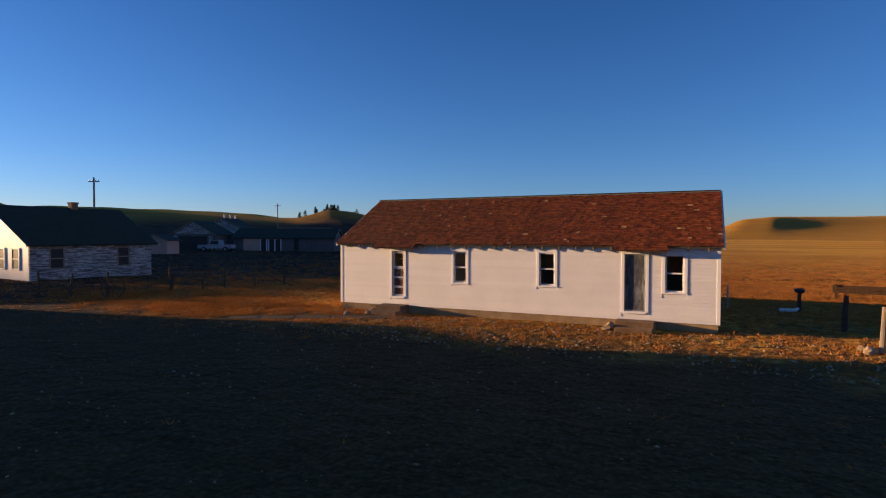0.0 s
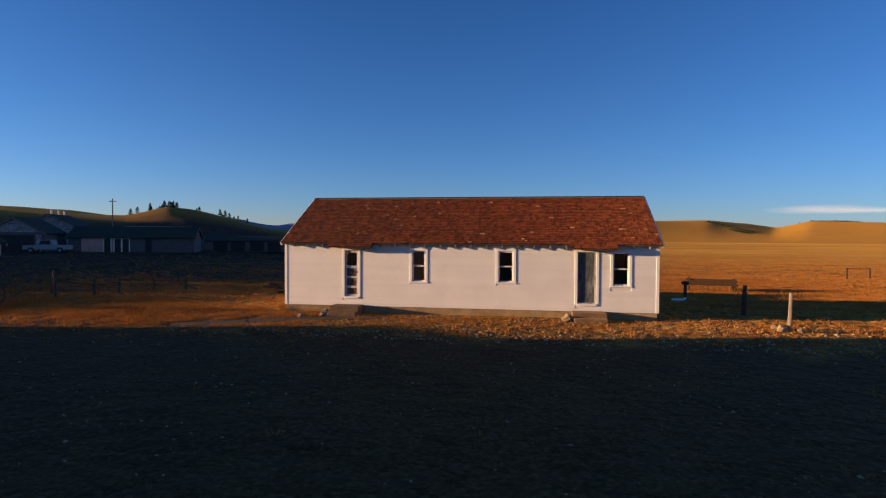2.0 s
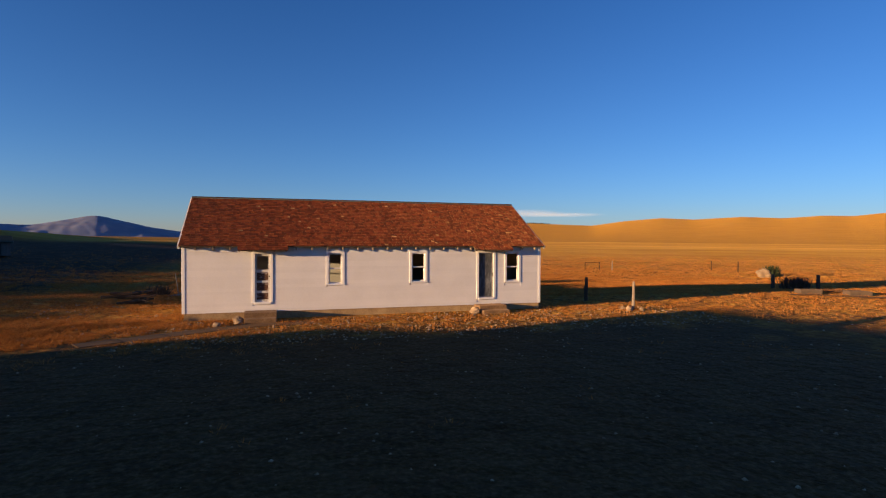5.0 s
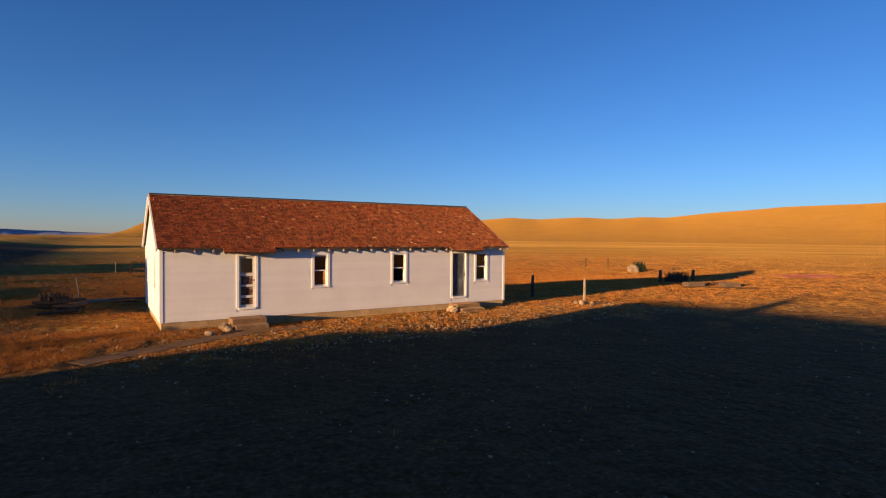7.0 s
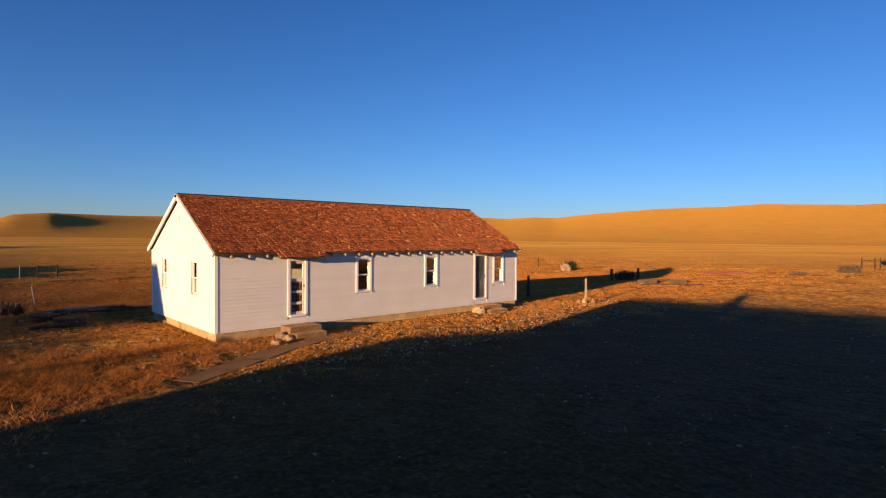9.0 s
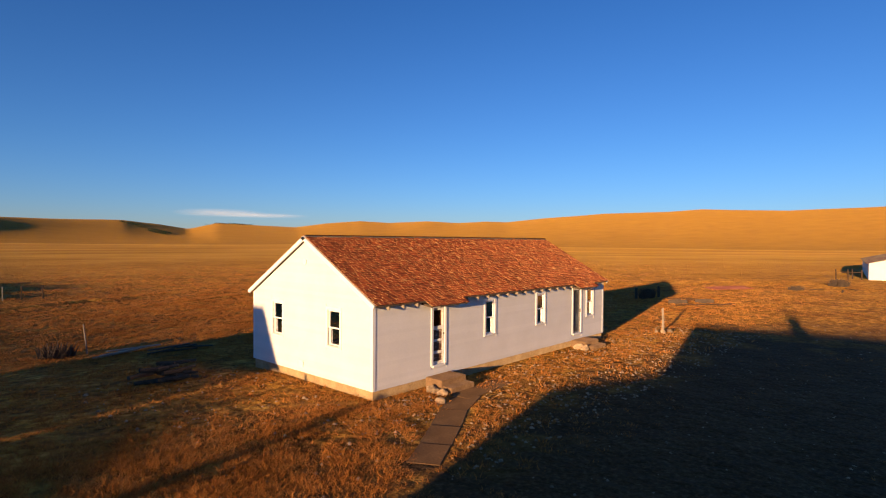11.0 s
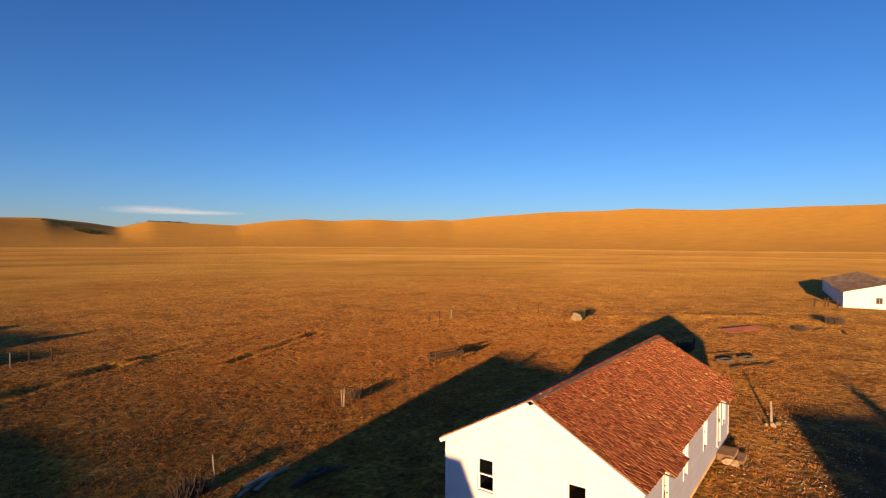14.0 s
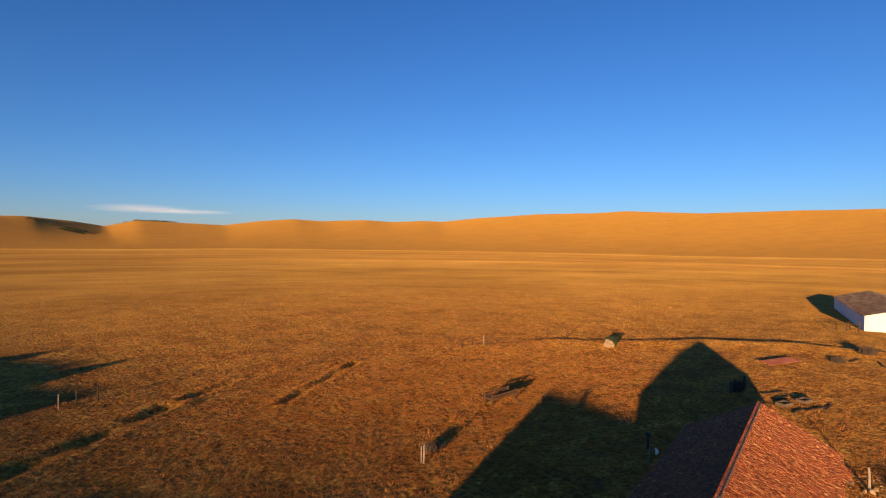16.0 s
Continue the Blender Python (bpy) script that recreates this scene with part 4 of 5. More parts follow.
wooden_post("fence_post", -11.5, -2.75, 1.25, 0.06, 0.02, DARKWOOD, "dark fence post behind the wagon wheel", "old fence west of the house")


def utility_pole(x, y, top):
    g = empty("utility_pole", pose(x, y, h(x, y), 0, 0, 25), "tall grey wooden utility pole with a crossarm", "pole", "utility poles")
    t = top - h(x, y)
    bm = bmesh.new()
    rod(bm, (0, 0, -0.5), (0, 0, t), 0.17, 0.11, 10)
    part("pole", bm, GREYWOOD, g)
    part("crossarm", boxes((-0.75, 0.75, -0.06, 0.06, t - 0.65, t - 0.52)), GREYWOOD, g)
    for s in (-0.65, -0.25, 0.25, 0.65):
        bm = bmesh.new()
        rod(bm, (s, 0, t - 0.52), (s, 0, t - 0.36), 0.045, 0.03, 8)
        part("insulator", bm, METAL, g)


utility_pole(-61.7, 28.7, 11.2)
utility_pole(-82.4, 88.2, 11.3)
# stakes and frames out on the grass
for x, y, t, r in ((8.5, 21.05, 1.15, 0.045), (8.6, 21.25, 1.1, 0.04)):
    wooden_post("stake", x, y, t, r, 0.14 if r > 0.042 else -0.1, GREYWOOD, "pale leaning wooden stake in tall grass", "stakes in the field")
wooden_post("stake", -2.7, 17.0, 1.4, 0.035, -0.2, GREYWOOD, "thin grey stick leaning over boards", "stakes in the field")
wooden_post("stake", 15.2, 9.1, 1.1, 0.04, 0.0, METAL, "thin grey pipe in the shade of the house", "stakes in the field")


def pole_frame(x, y, span, tall, deg, rail=True):
    g = empty("pole_gate", pose(x, y, h(x, y), 0, 0, deg), "brown pole gate frame standing in the prairie", "gate", "pole gates")
    for s in (0, span):
        bm = bmesh.new()
        rod(bm, (s, 0, -0.4), (s, 0, tall), 0.07, 0.055, 8)
        part("gate_post", bm, BROWNWOOD, g)
    if rail:
        bm = bmesh.new()
        rod(bm, (0, 0, tall * 0.92), (span, 0, tall * 0.95), 0.045, 0.04, 7)
        part("rail", bm, BROWNWOOD, g)


pole_frame(1.2, 52.5, 1.65, 1.3, -4)
wooden_post("fence_post", -0.3, 52.0, 1.3, 0.05, 0.0, GREYWOOD, "pale grey post beside a pole gate", "posts by the gate")
pole_frame(41.4, 39.7, 1.9, 1.15, -12)
wooden_post("fence_post", 44.4, 38.2, 1.2, 0.07, 0.0, GREYWOOD, "pale grey post beside a pole gate", "posts by the gate")
pole_frame(56.5, 34.5, 3.0, 1.5, -50, rail=False)
for k, (x, y) in enumerate([(90.6, -3.6), (90.2, -2.0), (91.6, -2.4), (89.6, -0.6)]):
    wooden_post("fence_post", x, y, 1.5, 0.1, 0.05 * k, BROWNWOOD, "brown corral post beside the white barn", "corral posts")
for (x0, y0), (x1, y1) in (((90.6, -3.6), (90.2, -2.0)), ((90.2, -2.0), (89.6, -0.6))):
    bm = bmesh.new()
    rod(bm, (0, 0, 0), (x1 - x0, y1 - y0, h(x1, y1) - h(x0, y0)), 0.06, 0.06, 7)
    o = shell("corral_rail", bm, BROWNWOOD)
    o.location = (x0, y0, h(x0, y0) + 1.1)
    tagged(o, "brown corral rail beside the white barn", "rail", "corral rails")

# ---- lumber, logs and scrap ----


def plank(x, y, length, width, thick, deg, tilt, mat, label, group, lift=0.0):
    o = shell("board", boxes((-length / 2, length / 2, -width / 2, width / 2, 0, thick), bevel=0.006), mat)
    o.location = (x, y, h(x, y) + 0.03 + lift + abs(math.sin(radians(tilt))) * length / 2)
    o.rotation_euler = (0, radians(tilt), radians(deg))
    return tagged(o, label, "board", group)


pr = random.Random(5)
bunk = empty("feed_bunk", pose(23.8, 24.1, h(23.8, 24.1), 0, 0, -10), "brown weathered wooden feed bunk in the prairie", "feed bunk")
for x in (-1.6, 1.6):
    for y in (-0.42, 0.42):
        part("leg", boxes((x - 0.07, x + 0.07, y - 0.07, y + 0.07, -0.2, 0.98 if y > 0 else 0.9), bevel=0.012), BROWNWOOD, bunk)
    part("end_rail", boxes((x - 0.03, x + 0.03, -0.348, 0.348, 0.42, 0.56), bevel=0.008), BROWNWOOD, bunk)
for y, z, t in ((-0.52, 0.46, 0.2), (-0.52, 0.70, 0.16), (0.52, 0.48, 0.2), (0.52, 0.74, 0.16)):
    part("side_board", boxes((-1.78, 1.78, y - 0.025, y + 0.025, z, z + t), bevel=0.006), BROWNWOOD, bunk)
for k in range(6):
    y = -0.34 + 0.135 * k
    part("floor_slat", boxes((-1.72 + 0.05 * (k % 3), 1.66 + 0.06 * (k % 2), y - 0.055, y + 0.055, 0.562, 0.592), bevel=0.004), BROWNWOOD, bunk)
for k in range(4):
    plank(-2.0 + 0.25 * k, 15.3 + pr.uniform(-0.2, 0.25), pr.uniform(1.4, 2.4), 0.2, 0.05, 12 + pr.uniform(-15, 15), 0, GREYWOOD, "pale weathered board lying in grass", "boards in the grass", 0.05 * k)
for k in range(5):
    plank(0.2 + pr.uniform(-0.9, 0.9), 14.0 + pr.uniform(-0.4, 0.4), pr.uniform(1.0, 2.0), 0.16, 0.05, pr.uniform(-40, 20), 0, DARKWOOD, "dark board lying in the shade", "boards in the shade", 0.05 * k)
for x, y, ln, dg in ((33.0, 2.3, 2.2, -20), (34.6, 1.2, 3.0, -30), (35.9, 0.3, 2.4, -12), (38.2, 4.4, 3.2, -35), (36.8, 3.6, 2.6, -25), (61.0, -2.2, 3.4, -20), (60.2, -4.6, 4.0, 5), (63.4, -5.0, 3.0, 30)):
    plank(x, y, ln * 0.8, 0.18, 0.07, dg, 0, BROWNWOOD, "brown plank lying on dry grass", "scattered planks")
for x, y in ((36.8, 2.0), (34.5, 3.3)):
    g = empty("crate", pose(x, y, h(x, y), 0, 0, -25), "dark weathered crate frame on dry grass", "crate", "crate frames")
    for a, b, c, d in ((-0.6, 0.6, -0.4, -0.32), (-0.6, 0.6, 0.32, 0.4), (-0.6, -0.52, -0.32, 0.32), (0.52, 0.6, -0.32, 0.32)):
        part("side", boxes((a, b, c, d, 0, 0.26)), DARKWOOD, g)
sheet = shell("roofing_sheet", boxes((-2.7, 2.7, -0.75, 0.75, 0, 0.1), bevel=0.01), REDSHEET)
sheet.location, sheet.rotation_euler = (54.6, 4.8, h(54.6, 4.8) + 0.05), (radians(6), 0, radians(-28))
tagged(sheet, "rusty red metal sheet lying on grass", "sheet")
for k in range(11):
    bm = bmesh.new()
    ln = pr.uniform(0.9, 1.9)
    rod(bm, (-ln / 2, 0, 0), (0, pr.uniform(-0.1, 0.1), 0.02), 0.07, 0.08, 7)
    rod(bm, (0, 0, 0.02), (ln / 2, pr.uniform(-0.2, 0.2), 0.1), 0.075, 0.05, 7)
    o = shell("log", bm, DARKWOOD)
    x, y = -3.1 + pr.uniform(-0.6, 0.6), 7.1 + pr.uniform(-0.6, 0.6)
    o.location = (x, y, h(x, y) + 0.06 + 0.05 * k)
    o.rotation_euler = (0, pr.uniform(-0.15, 0.15), pr.uniform(-0.9, 0.6))
    tagged(o, "dark dead branch in a heap by the house", "log", "heap of branches")
# the rack with dead brush in the shade of the house
for x, y in ((36.4, 7.5), (39.7, 6.8)):
    wooden_post("fence_post", x, y, 1.0, 0.13, 0.0, DARKWOOD, "stout dark post beside dead brush", "posts by the brush")


def brush(name, x, y, rx, ry, rz, n, mat, label):
    vs, fs = [], []
    q = random.Random(int(x * 13 + y * 7))
    for _ in range(n):
        a, b = q.uniform(0, math.tau), q.uniform(0, 1) ** 0.6
        p = Vector((math.cos(a) * rx * b, math.sin(a) * ry * b, 0))
        tip = p + Vector((q.uniform(-0.3, 0.3), q.uniform(-0.3, 0.3), q.uniform(0.3, 1.0) * rz))
        side = Vector((q.uniform(-1, 1), q.uniform(-1, 1), 0)).normalized() * 0.035
        k = len(vs)
        vs += [p - side, p + side, tip + side * 0.4, tip - side * 0.4]
        fs.append((k, k + 1, k + 2, k + 3))
    o = raw(name, vs, fs, mat)
    o.location = (x, y, h(x, y) - 0.03)
    return tagged(o, label, "brush", kind="stuff")


brush("dead_brush", 38.0, 7.15, 1.2, 0.5, 0.9, 500, DARKWOOD, "dark tangle of dead brush between two posts")
brush("dead_brush", 59.4, -0.6, 1.6, 0.7, 0.5, 300, DARKWOOD, "brown dead brush by planks")
brush("dead_brush", 66.5, -3.6, 1.5, 1.0, 0.9, 400, DARKWOOD, "dark dead brush heap near the barn")
brush("dead_brush", 10.8, 22.0, 0.8, 0.6, 0.6, 250, DARKWOOD, "small dark dead bush in the field")
brush("dead_brush", -3.9, 16.9, 0.7, 0.6, 0.7, 250, DARKWOOD, "small dark dead bush by a stick")
rock = boulder_mesh("boulder", 0.75, 9, STONE, (1.2, 0.9, 0.8), 3)
rock.location = (54.3, 24.5, h(54.3, 24.5) + 0.35)
tagged(rock, "pale sunlit boulder on the ditch bank", "boulder")
bush = brush("shrub", 55.2, 24.6, 0.9, 0.8, 1.3, 500, PINE, "dark shrub growing behind the boulder")
bm = bmesh.new()
rod(bm, (-0.3, 0, 0.1), (0.25, 0.1, 0.08), 0.08, 0.1, 10)
rod(bm, (0.25, 0.1, 0.08), (0.45, 0.25, 0.18), 0.1, 0.05, 10)
sack = shell("plastic_bag", bm, TRIM)
sack.location = (17.6, 9.2, h(17.6, 9.2))
tagged(sack, "crumpled white plastic lying in the shade", "bag")

# ---- sheds to the north-west ----


def shed(name, x, y, deg, l2, w2, eave, ridge, wall_mat, roof_mat, label):
    z = h(x, y) - 0.1
    return plain_house(name, pose(x, y, z, 0, 0, deg), l2, w2, 0, eave, ridge, wall_mat, roof_mat, label, 0.3, rake_mat=GREYWOOD)


C_DEG = 25.2
sh1 = shed("long_shed", -47.4, 51.9, C_DEG + 90, 8.0, 3.4, 2.2, 3.7, DARKBOARD, GREENROOF, "long low shed with faded board walls")
for a, b in ((-6.4, -3.4), (-2.6, -0.6)):
    part("board_panel", boxes((-3.46, -3.4, -b, -a, 0.1, 2.1)), PINKBOARD, sh1, "faded pinkish board panel")
for a in (-3.2, -1.9, -0.9, 2.0):
    part("door", boxes((-3.5, -3.4, -a - 0.4, -a + 0.4, 0.1, 1.95)), BLACK, sh1)
sh2 = shed("garage", -58.5, 44.3, C_DEG, 3.8, 3.4, 2.6, 4.6, DARKBOARD, GREENROOF, "open-fronted garage with a peeling white gable")
# flat black panel on the front: the dark inside is put in as colour
part("opening", boxes((-2.2, 2.2, -3.86, -3.8, 0.1, 2.3)), BLACK, sh2, "dark open garage front")
part("gable_boards", prism(bmesh.new(), [(-3.0, 2.65), (3.0, 2.65), (0, 4.4)], -3.85, -3.802, "y"), PEELING, sh2, "peeling white gable boards")
sh3 = shed("tall_shed", -65.0, 56.0, C_DEG, 4.0, 3.4, 3.7, 5.4, PEELING, GREENROOF, "taller grey shed behind the garage")
sh4 = shed("small_shed", -49.8, 29.8, C_DEG, 1.6, 1.6, 1.9, 2.5, PINKBOARD, GREENROOF, "small faded red board shed")

# out of view behind the farmhouse; added for its shade on the grass
shed("cattle_shed", -52.5, 15.0, 0, 7.0, 3.0, 2.3, 3.45, DARKBOARD, GREENROOF, "low grey cattle shed behind the farmhouse")
# white-framed doors, ridge flashing and roof vents on the sheds
for a in (-3.2, -1.9, -0.9):
    for y0, y1 in ((-a - 0.52, -a - 0.402), (-a + 0.402, -a + 0.52)):
        part("door_frame", boxes((-3.53, -3.44, y0, y1, 0.1, 2.05)), TRIM, sh1, "white-painted door frame")
part("ridge_flashing", boxes((-0.12, 0.12, -7.0, 2.0, 3.78, 3.84)), PINKBOARD, sh1, "pale ridge flashing")
for y in (-2.6, 0.2, 2.6):
    bm = bmesh.new()
    rod(bm, (0, y, 5.4), (0, y, 6.0), 0.14, 0.14, 8)
    rod(bm, (0, y, 6.0), (0, y, 6.12), 0.22, 0.1, 8)
    part("roof_vent", bm, TRIM, sh3, "white sheet-metal roof vent")
for x in (-3.05, 2.45):
    part("door_jamb", boxes((x, x + 0.6, -3.862, -3.802, 0.1, 2.4)), PEELING, sh2, "peeling white boards beside the opening")
sh5 = shed("open_shed", -38.6, 67.5, C_DEG + 90, 6.5, 2.6, 1.9, 2.7, DARKBOARD, GREENROOF, "long dark open-fronted pole shed")
# black panels put the dark of the bays into colour
for a in (-4.4, -1.6, 1.4, 4.2):
    part("opening", boxes((-2.66, -2.6, a - 1.1, a + 1.1, 0.1, 1.7)), BLACK, sh5, "dark open bay")

# pickup truck in front of the garage
tx, ty = -51.6, 40.6
truck = empty("pickup_truck", pose(tx, ty, h(tx, ty), 0, 0, 205), "white pickup truck parked by the sheds", "truck")
TRUCKW = material("white_car_paint", [(0.26, 0.27, 0.29), (0.34, 0.35, 0.37)], 1, 20, 0.35, bump=0)
part("body", prism(bmesh.new(), [(-2.5, 0.45), (2.5, 0.45), (2.5, 0.95), (0.9, 1.05), (0.55, 1.65), (-0.65, 1.68), (-0.8, 1.0), (-2.5, 1.0)], -0.85, 0.85, "y"), TRUCKW, truck)
part("side_window", prism(bmesh.new(), [(0.72, 1.08), (0.45, 1.58), (-0.55, 1.6), (-0.6, 1.08)], -0.86, 0.86, "y"), BLACK, truck)
for x in (-1.6, 1.6):
    for y in (-0.8, 0.8):
        bm = bmesh.new()
        rod(bm, (x, y - 0.1, 0.35), (x, y + 0.1, 0.35), 0.36, 0.36, 16)
        wh = part("wheel", bm, BLACK, truck)
        bm = bmesh.new()
        rod(bm, (x, y - 0.11, 0.35), (x, y + 0.11, 0.35), 0.18, 0.18, 12)
        part("rim", bm, METAL, wh)


# ---- pines ----


def pine(seed, tall):
    q = random.Random(seed)
    g = empty("pine_tree", pose(0, 0, 0), "dark green pine on a knoll", "tree", "pines on the knoll")
    bm = bmesh.new()
    rod(bm, (0, 0, -0.5), (0, 0, tall * 0.9), tall * 0.03, tall * 0.008, 6)
    part("trunk", bm, DARKWOOD, g)
    vs, fs = [], []
    fat = q.uniform(0.3, 0.42)
    for _ in range(520):
        t = q.uniform(0.06, 1.0)
        rad = tall * fat * (1 - t) ** 0.6 * q.uniform(0.2, 1.1)
        a = q.uniform(0, math.tau)
        c = Vector((math.cos(a) * rad, math.sin(a) * rad, t * tall))
        for _ in range(2):
            k = len(vs)
            d = Vector((q.gauss(0, 1), q.gauss(0, 1), q.gauss(0, 0.6))) * tall * 0.045
            e = Vector((q.gauss(0, 1), q.gauss(0, 1), q.gauss(0, 0.6))) * tall * 0.045
            vs += [c, c + d, c + e]
            fs.append((k, k + 1, k + 2))
    raw("crown", vs, fs, PINE, g)
    return g


protos = [pine(k, 4.8) for k in range(4)]
tq = random.Random(21)
spots = []
for k in range(30):
    spots.append((tq.choice((tq.gauss(125.4, 0.7), tq.uniform(123.8, 129.2))), tq.uniform(245, 275), tq.uniform(0.35, 0.72)))
for k in range(16):
    spots.append((tq.uniform(118.2, 123.2), tq.uniform(255, 300), tq.uniform(0.4, 0.68)))
for i, (a, r, sc) in enumerate(spots):
    x, y = 2 + r * math.cos(radians(a)), -10 + r * math.sin(radians(a))
    m = pose(x, y, h(x, y), 0, 0, tq.uniform(0, 360))
    if i < 4:
        o = protos[i]
        o.matrix_basis = m
    else:
        o = copy_thing(protos[i % 4], m)
    o.scale = (sc, sc, sc)

# woods and gully scrub on the far hills
vs, fs = [], []
q = random.Random(8)
for k in range(900):
    if k < 380:
        a, r, s = q.gauss(63.8, 0.9), q.uniform(2840, 2890), q.uniform(4.0, 9.0)
    else:
        lane, t = q.choice((0, 0, 1, 1, 1, 2, 3)), q.random()
        a, r = (69.0, 69.5, 70.3, 71.6)[lane] + t * 1.5 + q.gauss(0, 0.12), (1560, 1480, 1680, 1850)[lane] + t * 120 + q.gauss(0, 20)
        s = q.uniform(1.3, 3.8)
    x, y = 2 + r * math.cos(radians(a)), -10 + r * math.sin(radians(a))
    z = h(x, y)
    for _ in range(5):
        c = Vector((x + q.gauss(0, s * 0.5), y + q.gauss(0, s * 0.5), z + q.uniform(0.0, 0.7) * s))
        n0 = len(vs)
        vs += [c + Vector((q.gauss(0, s * 0.4), q.gauss(0, s * 0.4), q.gauss(0, s * 0.3))) for _ in range(3)]
        fs.append((n0, n0 + 1, n0 + 2))
tagged(raw("far_woods", vs, fs, PINE), "dark scattered trees and scrub on far hills", "trees", kind="stuff")

# ---- stones and dry grass ----
gr = np.random.default_rng(17)


def outside_house(x, y, pad=0.1):
    t = np.clip(((x - 2.9) * -5.1 + (y + 1.3) * -2.9) / (5.1 ** 2 + 2.9 ** 2), 0, 1)
    on_walk = np.hypot(x - 2.9 + 5.1 * t, y + 1.3 + 2.9 * t) < 0.5
    return ~((x > -pad) & (x < L + pad) & (y > -pad) & (y < W + pad)) & ~on_walk


def scatter_stones(n, xr, yr, sizes):
    x, y = gr.uniform(*xr, n), gr.uniform(*yr, n)
    keep = outside_house(x, y, 0.4)
    x, y = x[keep], y[keep]
    z = height(x, y)
    base = np.array([(1, 0, 0), (-1, 0, 0), (0, 1, 0), (0, -1, 0), (0, 0, 1), (0, 0, -1)], float)
    f = np.array([(0, 2, 4), (2, 1, 4), (1, 3, 4), (3, 0, 4), (2, 0, 5), (1, 2, 5), (3, 1, 5), (0, 3, 5)])
    m = len(x)
    s = gr.uniform(*sizes, m) * gr.uniform(0.6, 1.4, m)
    v = base[None] * (s[:, None, None] * gr.uniform(0.55, 1.2, (m, 6, 1))) * np.array([1, 1, 0.7])
    a = gr.uniform(0, math.tau, m)
    ca2, sa2 = np.cos(a)[:, None], np.sin(a)[:, None]
    vx, vy = v[..., 0] * ca2 - v[..., 1] * sa2, v[..., 0] * sa2 + v[..., 1] * ca2
    out = np.stack([vx + x[:, None], vy + y[:, None], v[..., 2] + (z + s * 0.2)[:, None]], -1)
    return out.reshape(-1, 3), (f[None] + 6 * np.arange(m)[:, None, None]).reshape(-1, 3)


def mesh_from(name, v, f, mat, label, category):
    me = bpy.data.meshes.new(name)
    me.vertices.add(len(v))
    me.vertices.foreach_set("co", v.astype(np.float32).ravel())
    me.loops.add(f.size)
    me.loops.foreach_set("vertex_index", f.astype(np.int32).ravel())
    me.polygons.add(len(f))
    me.polygons.foreach_set("loop_start", np.arange(0, f.size, f.shape[1], dtype=np.int32))
    me.update(calc_edges=True)
    me.materials.append(mat)
    return tagged(new(name, me), label, category, kind="stuff")


v1_, f1_ = scatter_stones(1500, (-2, 21), (-5.5, -0.4), (0.02, 0.062))
v2_, f2_ = scatter_stones(900, (-12, 28), (-21, -5), (0.012, 0.045))
v3_, f3_ = scatter_stones(300, (-6, 1), (-4, 8), (0.02, 0.07))
mesh_from("gravel", np.concatenate([v1_, v2_, v3_]), np.concatenate([f1_, f2_ + len(v1_), f3_ + len(v1_) + len(v2_)]), STONE, "scattered pale stones in the yard", "stones")
GRASS = material("dry_grass_blades", [(0.29, 0.102, 0.017), (0.45, 0.178, 0.034), (0.58, 0.29, 0.08)], 0.5, 6, 0.9, bump=0, vary=0.3, coords="World")

gn, gl = GRASS.node_tree.nodes, GRASS.node_tree.links
gb, go = gn["Principled BSDF"], gn["Material Output"]
through_light = gn.new("ShaderNodeBsdfTranslucent")
gl.new(gb.inputs["Base Color"].links[0].from_socket, through_light.inputs["Color"])
both_ways = gn.new("ShaderNodeMixShader")
both_ways.inputs[0].default_value = 0.22
gl.new(gb.outputs[0], both_ways.inputs[1])
gl.new(through_light.outputs[0], both_ways.inputs[2])
gl.new(both_ways.outputs[0], go.inputs["Surface"])


def grass_field(n, cx, cy, tall, blades, width, keep_fn):
    """Tussocks thinning out from a middle, cx and cy being (middle, spread)."""
    x, y = gr.normal(*cx, n), gr.normal(*cy, n)
    keep = outside_house(x, y) & keep_fn(x, y)
    x, y = x[keep], y[keep]
    z = height(x, y) - 0.02
    m = len(x)
    size = gr.uniform(0.5, 1.0, m) ** 1.5
    out = np.empty((m, blades, 3, 3))
    for b in range(blades):
        t = tall * size * gr.uniform(0.55, 1.15, m)
        ox, oy = gr.normal(0, 0.4, m) * tall * (0.4 + size), gr.normal(0, 0.4, m) * tall * (0.4 + size)
        a, lean = np.arctan2(oy, ox) + gr.normal(0, 0.7, m), gr.uniform(0.05, 0.5, m) + 1.3 * np.hypot(ox, oy) / tall
        t = t * (1 - 0.4 * np.minimum(1, np.hypot(ox, oy) / tall))
        w = width * gr.uniform(0.6, 1.3, m)
        ta = gr.uniform(0, math.tau, m)
        dx, dy = np.cos(ta) * w, np.sin(ta) * w
        out[:, b, 0] = np.stack([x + ox - dx, y + oy - dy, z], 1)
        out[:, b, 1] = np.stack([x + ox + dx, y + oy + dy, z], 1)
        out[:, b, 2] = np.stack([x + ox + np.cos(a) * lean * t, y + oy + np.sin(a) * lean * t, z + t], 1)
    vv = out.reshape(-1, 3)
    return vv, np.arange(len(vv)).reshape(-1, 3)


def clumpy(x, y, k=0.45, level=0.0):
    w = sum(np.sin(f * k * (x * math.cos(a) + y * math.sin(a)) + p) for a, p, f in ((0.3, 1, 1.0), (1.4, 2, 1.7), (2.3, 3, 2.9), (0.9, 5, 4.1), (2.8, 0.5, 6.3)))
    return w > level * np.ones_like(x)


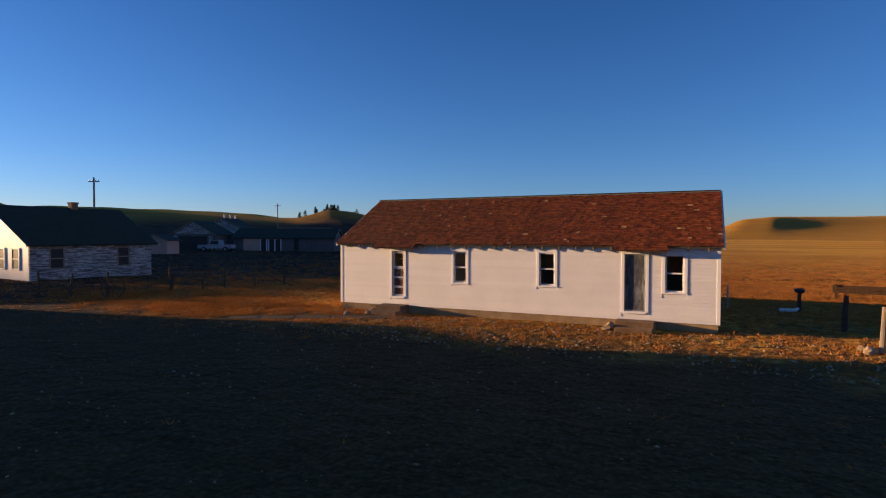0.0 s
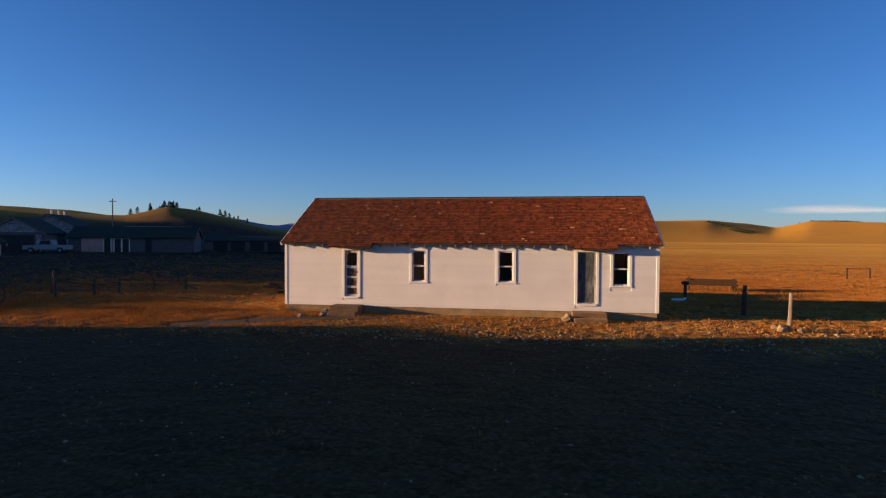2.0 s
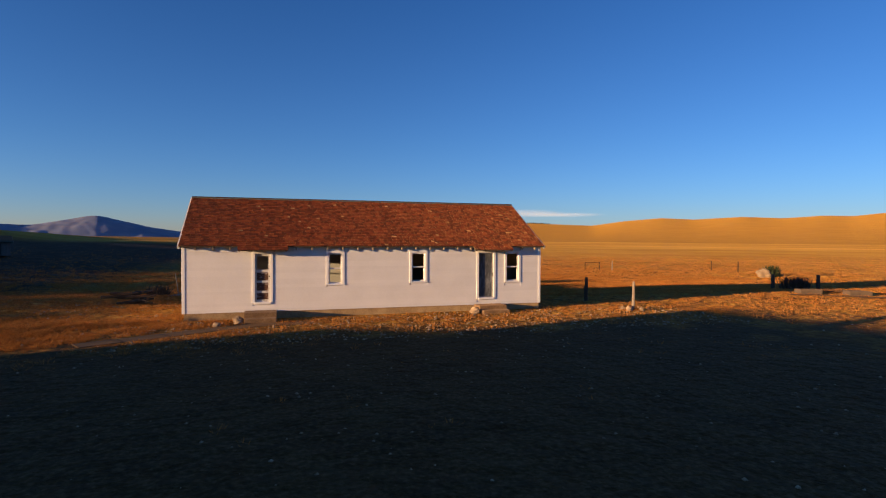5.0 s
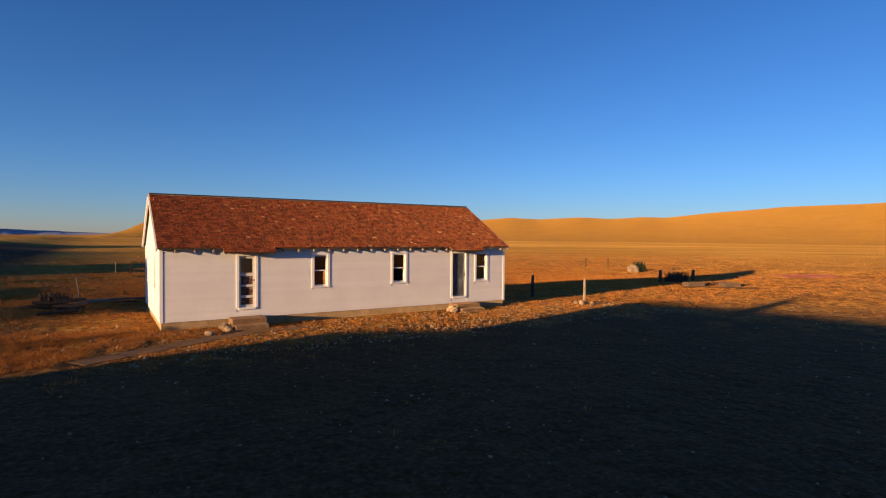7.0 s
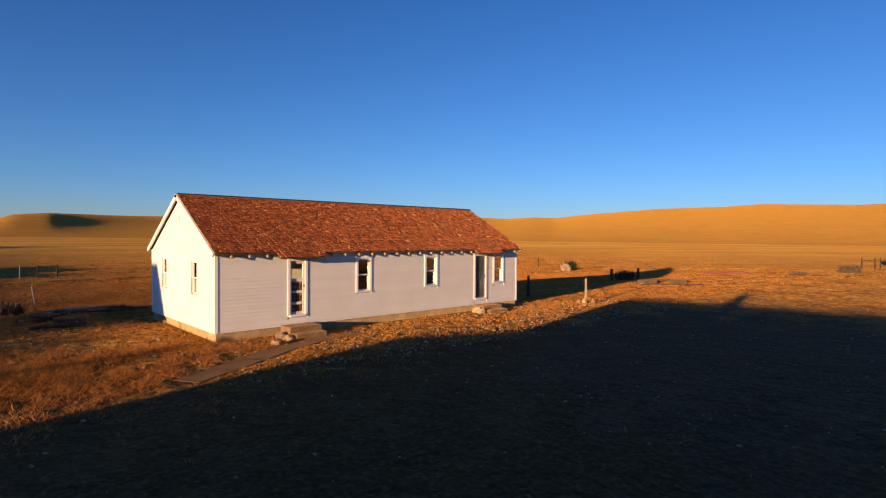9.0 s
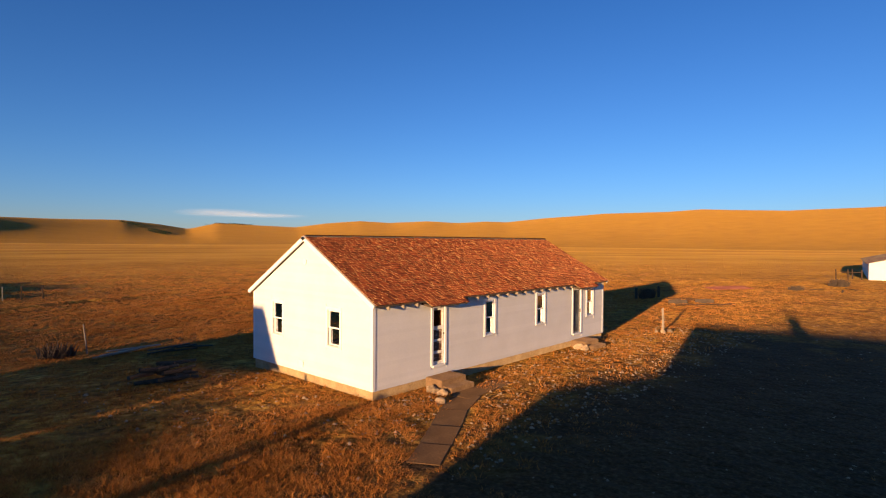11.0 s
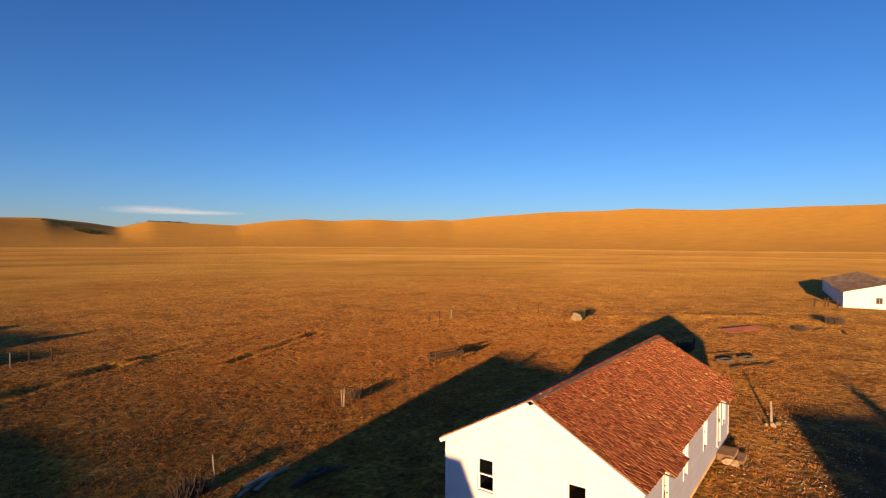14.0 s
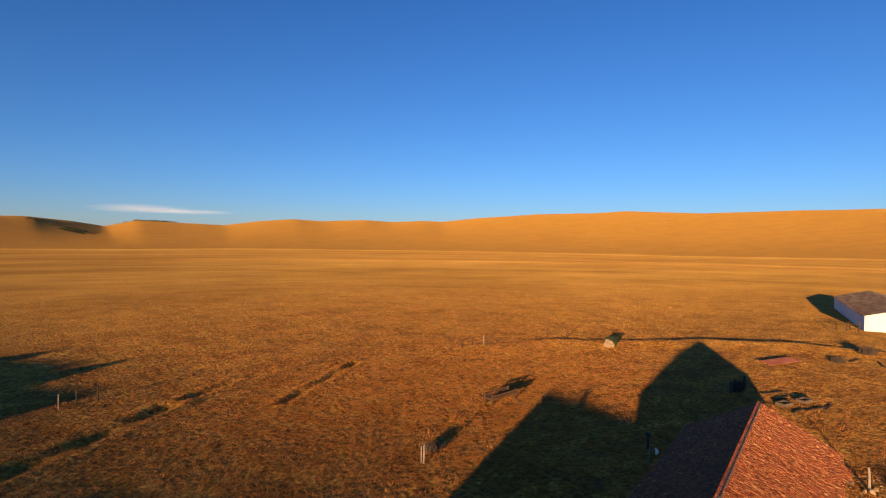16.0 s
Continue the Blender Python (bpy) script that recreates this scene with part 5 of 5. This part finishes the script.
def patchy(k, level, south=-4.6):
    return lambda x, y: clumpy(x, y, k, gr.normal(level, 1.2, len(x))) & (y > south + gr.normal(0, 0.5, len(x)))


lots = [
    grass_field(9000, (4, 13), (-1.6, 1.0), 0.12, 11, 0.007, patchy(1.2, 0.4)),
    grass_field(11000, (-6, 4), (-1.6, 1.6), 0.2, 16, 0.007, patchy(1.0, -0.6, -5.2)),
    grass_field(15000, (-8, 7), (3, 8), 0.17, 13, 0.008, patchy(0.8, 0.0, -7)),
    grass_field(85000, (16, 21), (25, 15), 0.2, 9, 0.02, patchy(1.6, -0.6)),
    grass_field(7000, (42, 20), (1, 9), 0.15, 8, 0.014, patchy(0.6, 0.6, -14)),
    grass_field(26000, (40, 42), (62, 28), 0.24, 7, 0.04, patchy(0.35, 0.3, 20)),
]
off, fl = 0, []
for vv, ff in lots:
    fl.append(ff + off)
    off += len(vv)
mesh_from("dry_grass", np.concatenate([vv for vv, _ in lots]), np.concatenate(fl), GRASS, "dry golden tussocks of prairie grass", "grass")

# ---- cloud ----
cloud_mat = bpy.data.materials.new("thin_cloud")
cloud_mat.use_nodes = True
cn, cl = cloud_mat.node_tree.nodes, cloud_mat.node_tree.links
cb = cn["Principled BSDF"]
cb.inputs["Base Color"].default_value = (0.85, 0.85, 0.88, 1)
cb.inputs["Roughness"].default_value = 1.0
tc = cn.new("ShaderNodeTexCoord")
gm = cn.new("ShaderNodeMapping")
gm.inputs["Location"].default_value, gm.inputs["Scale"].default_value = (-1, -1, 0), (2, 2, 0)
cl.new(tc.outputs["Generated"], gm.inputs["Vector"])
gt = cn.new("ShaderNodeTexGradient")
gt.gradient_type = "SPHERICAL"
cl.new(gm.outputs[0], gt.inputs["Vector"])
nz = cn.new("ShaderNodeTexNoise")
nz.inputs["Scale"].default_value, nz.inputs["Detail"].default_value = 3.0, 6
nm = cn.new("ShaderNodeMapping")
nm.inputs["Scale"].default_value = (1.5, 5, 1)
cl.new(tc.outputs["Generated"], nm.inputs["Vector"])
cl.new(nm.outputs[0], nz.inputs["Vector"])
mul = cn.new("ShaderNodeMath")
mul.operation = "MULTIPLY"
cl.new(gt.outputs["Fac"], mul.inputs[0])
cl.new(nz.outputs["Fac"], mul.inputs[1])
thin = cn.new("ShaderNodeMath")
thin.operation = "MULTIPLY"
thin.inputs[1].default_value = 0.46
cl.new(mul.outputs[0], thin.inputs[0])
cl.new(thin.outputs[0], cb.inputs["Alpha"])


def cloud(az, el, wide, tall, tilt, label):
    r = 4300
    o = raw("cloud", [(-1, -1, 0), (1, -1, 0), (1, 1, 0), (-1, 1, 0)], [(0, 1, 2, 3)], cloud_mat)
    c = Vector((r * math.cos(radians(az)), r * math.sin(radians(az)), r * math.tan(radians(el))))
    o.matrix_world = look(c, (0, 0, 60), tilt) @ Matrix.Diagonal((r * math.tan(radians(wide)), r * math.tan(radians(tall)), 1, 1))
    o.visible_shadow = False
    tagged(o, label, "cloud", kind="structure")


cloud(64.4, 2.62, 4.4, 0.44, 0, "thin white lens cloud over the hills")
cloud(60.6, 2.45, 4.6, 0.26, 0, "faint wisp of cloud over the hills")
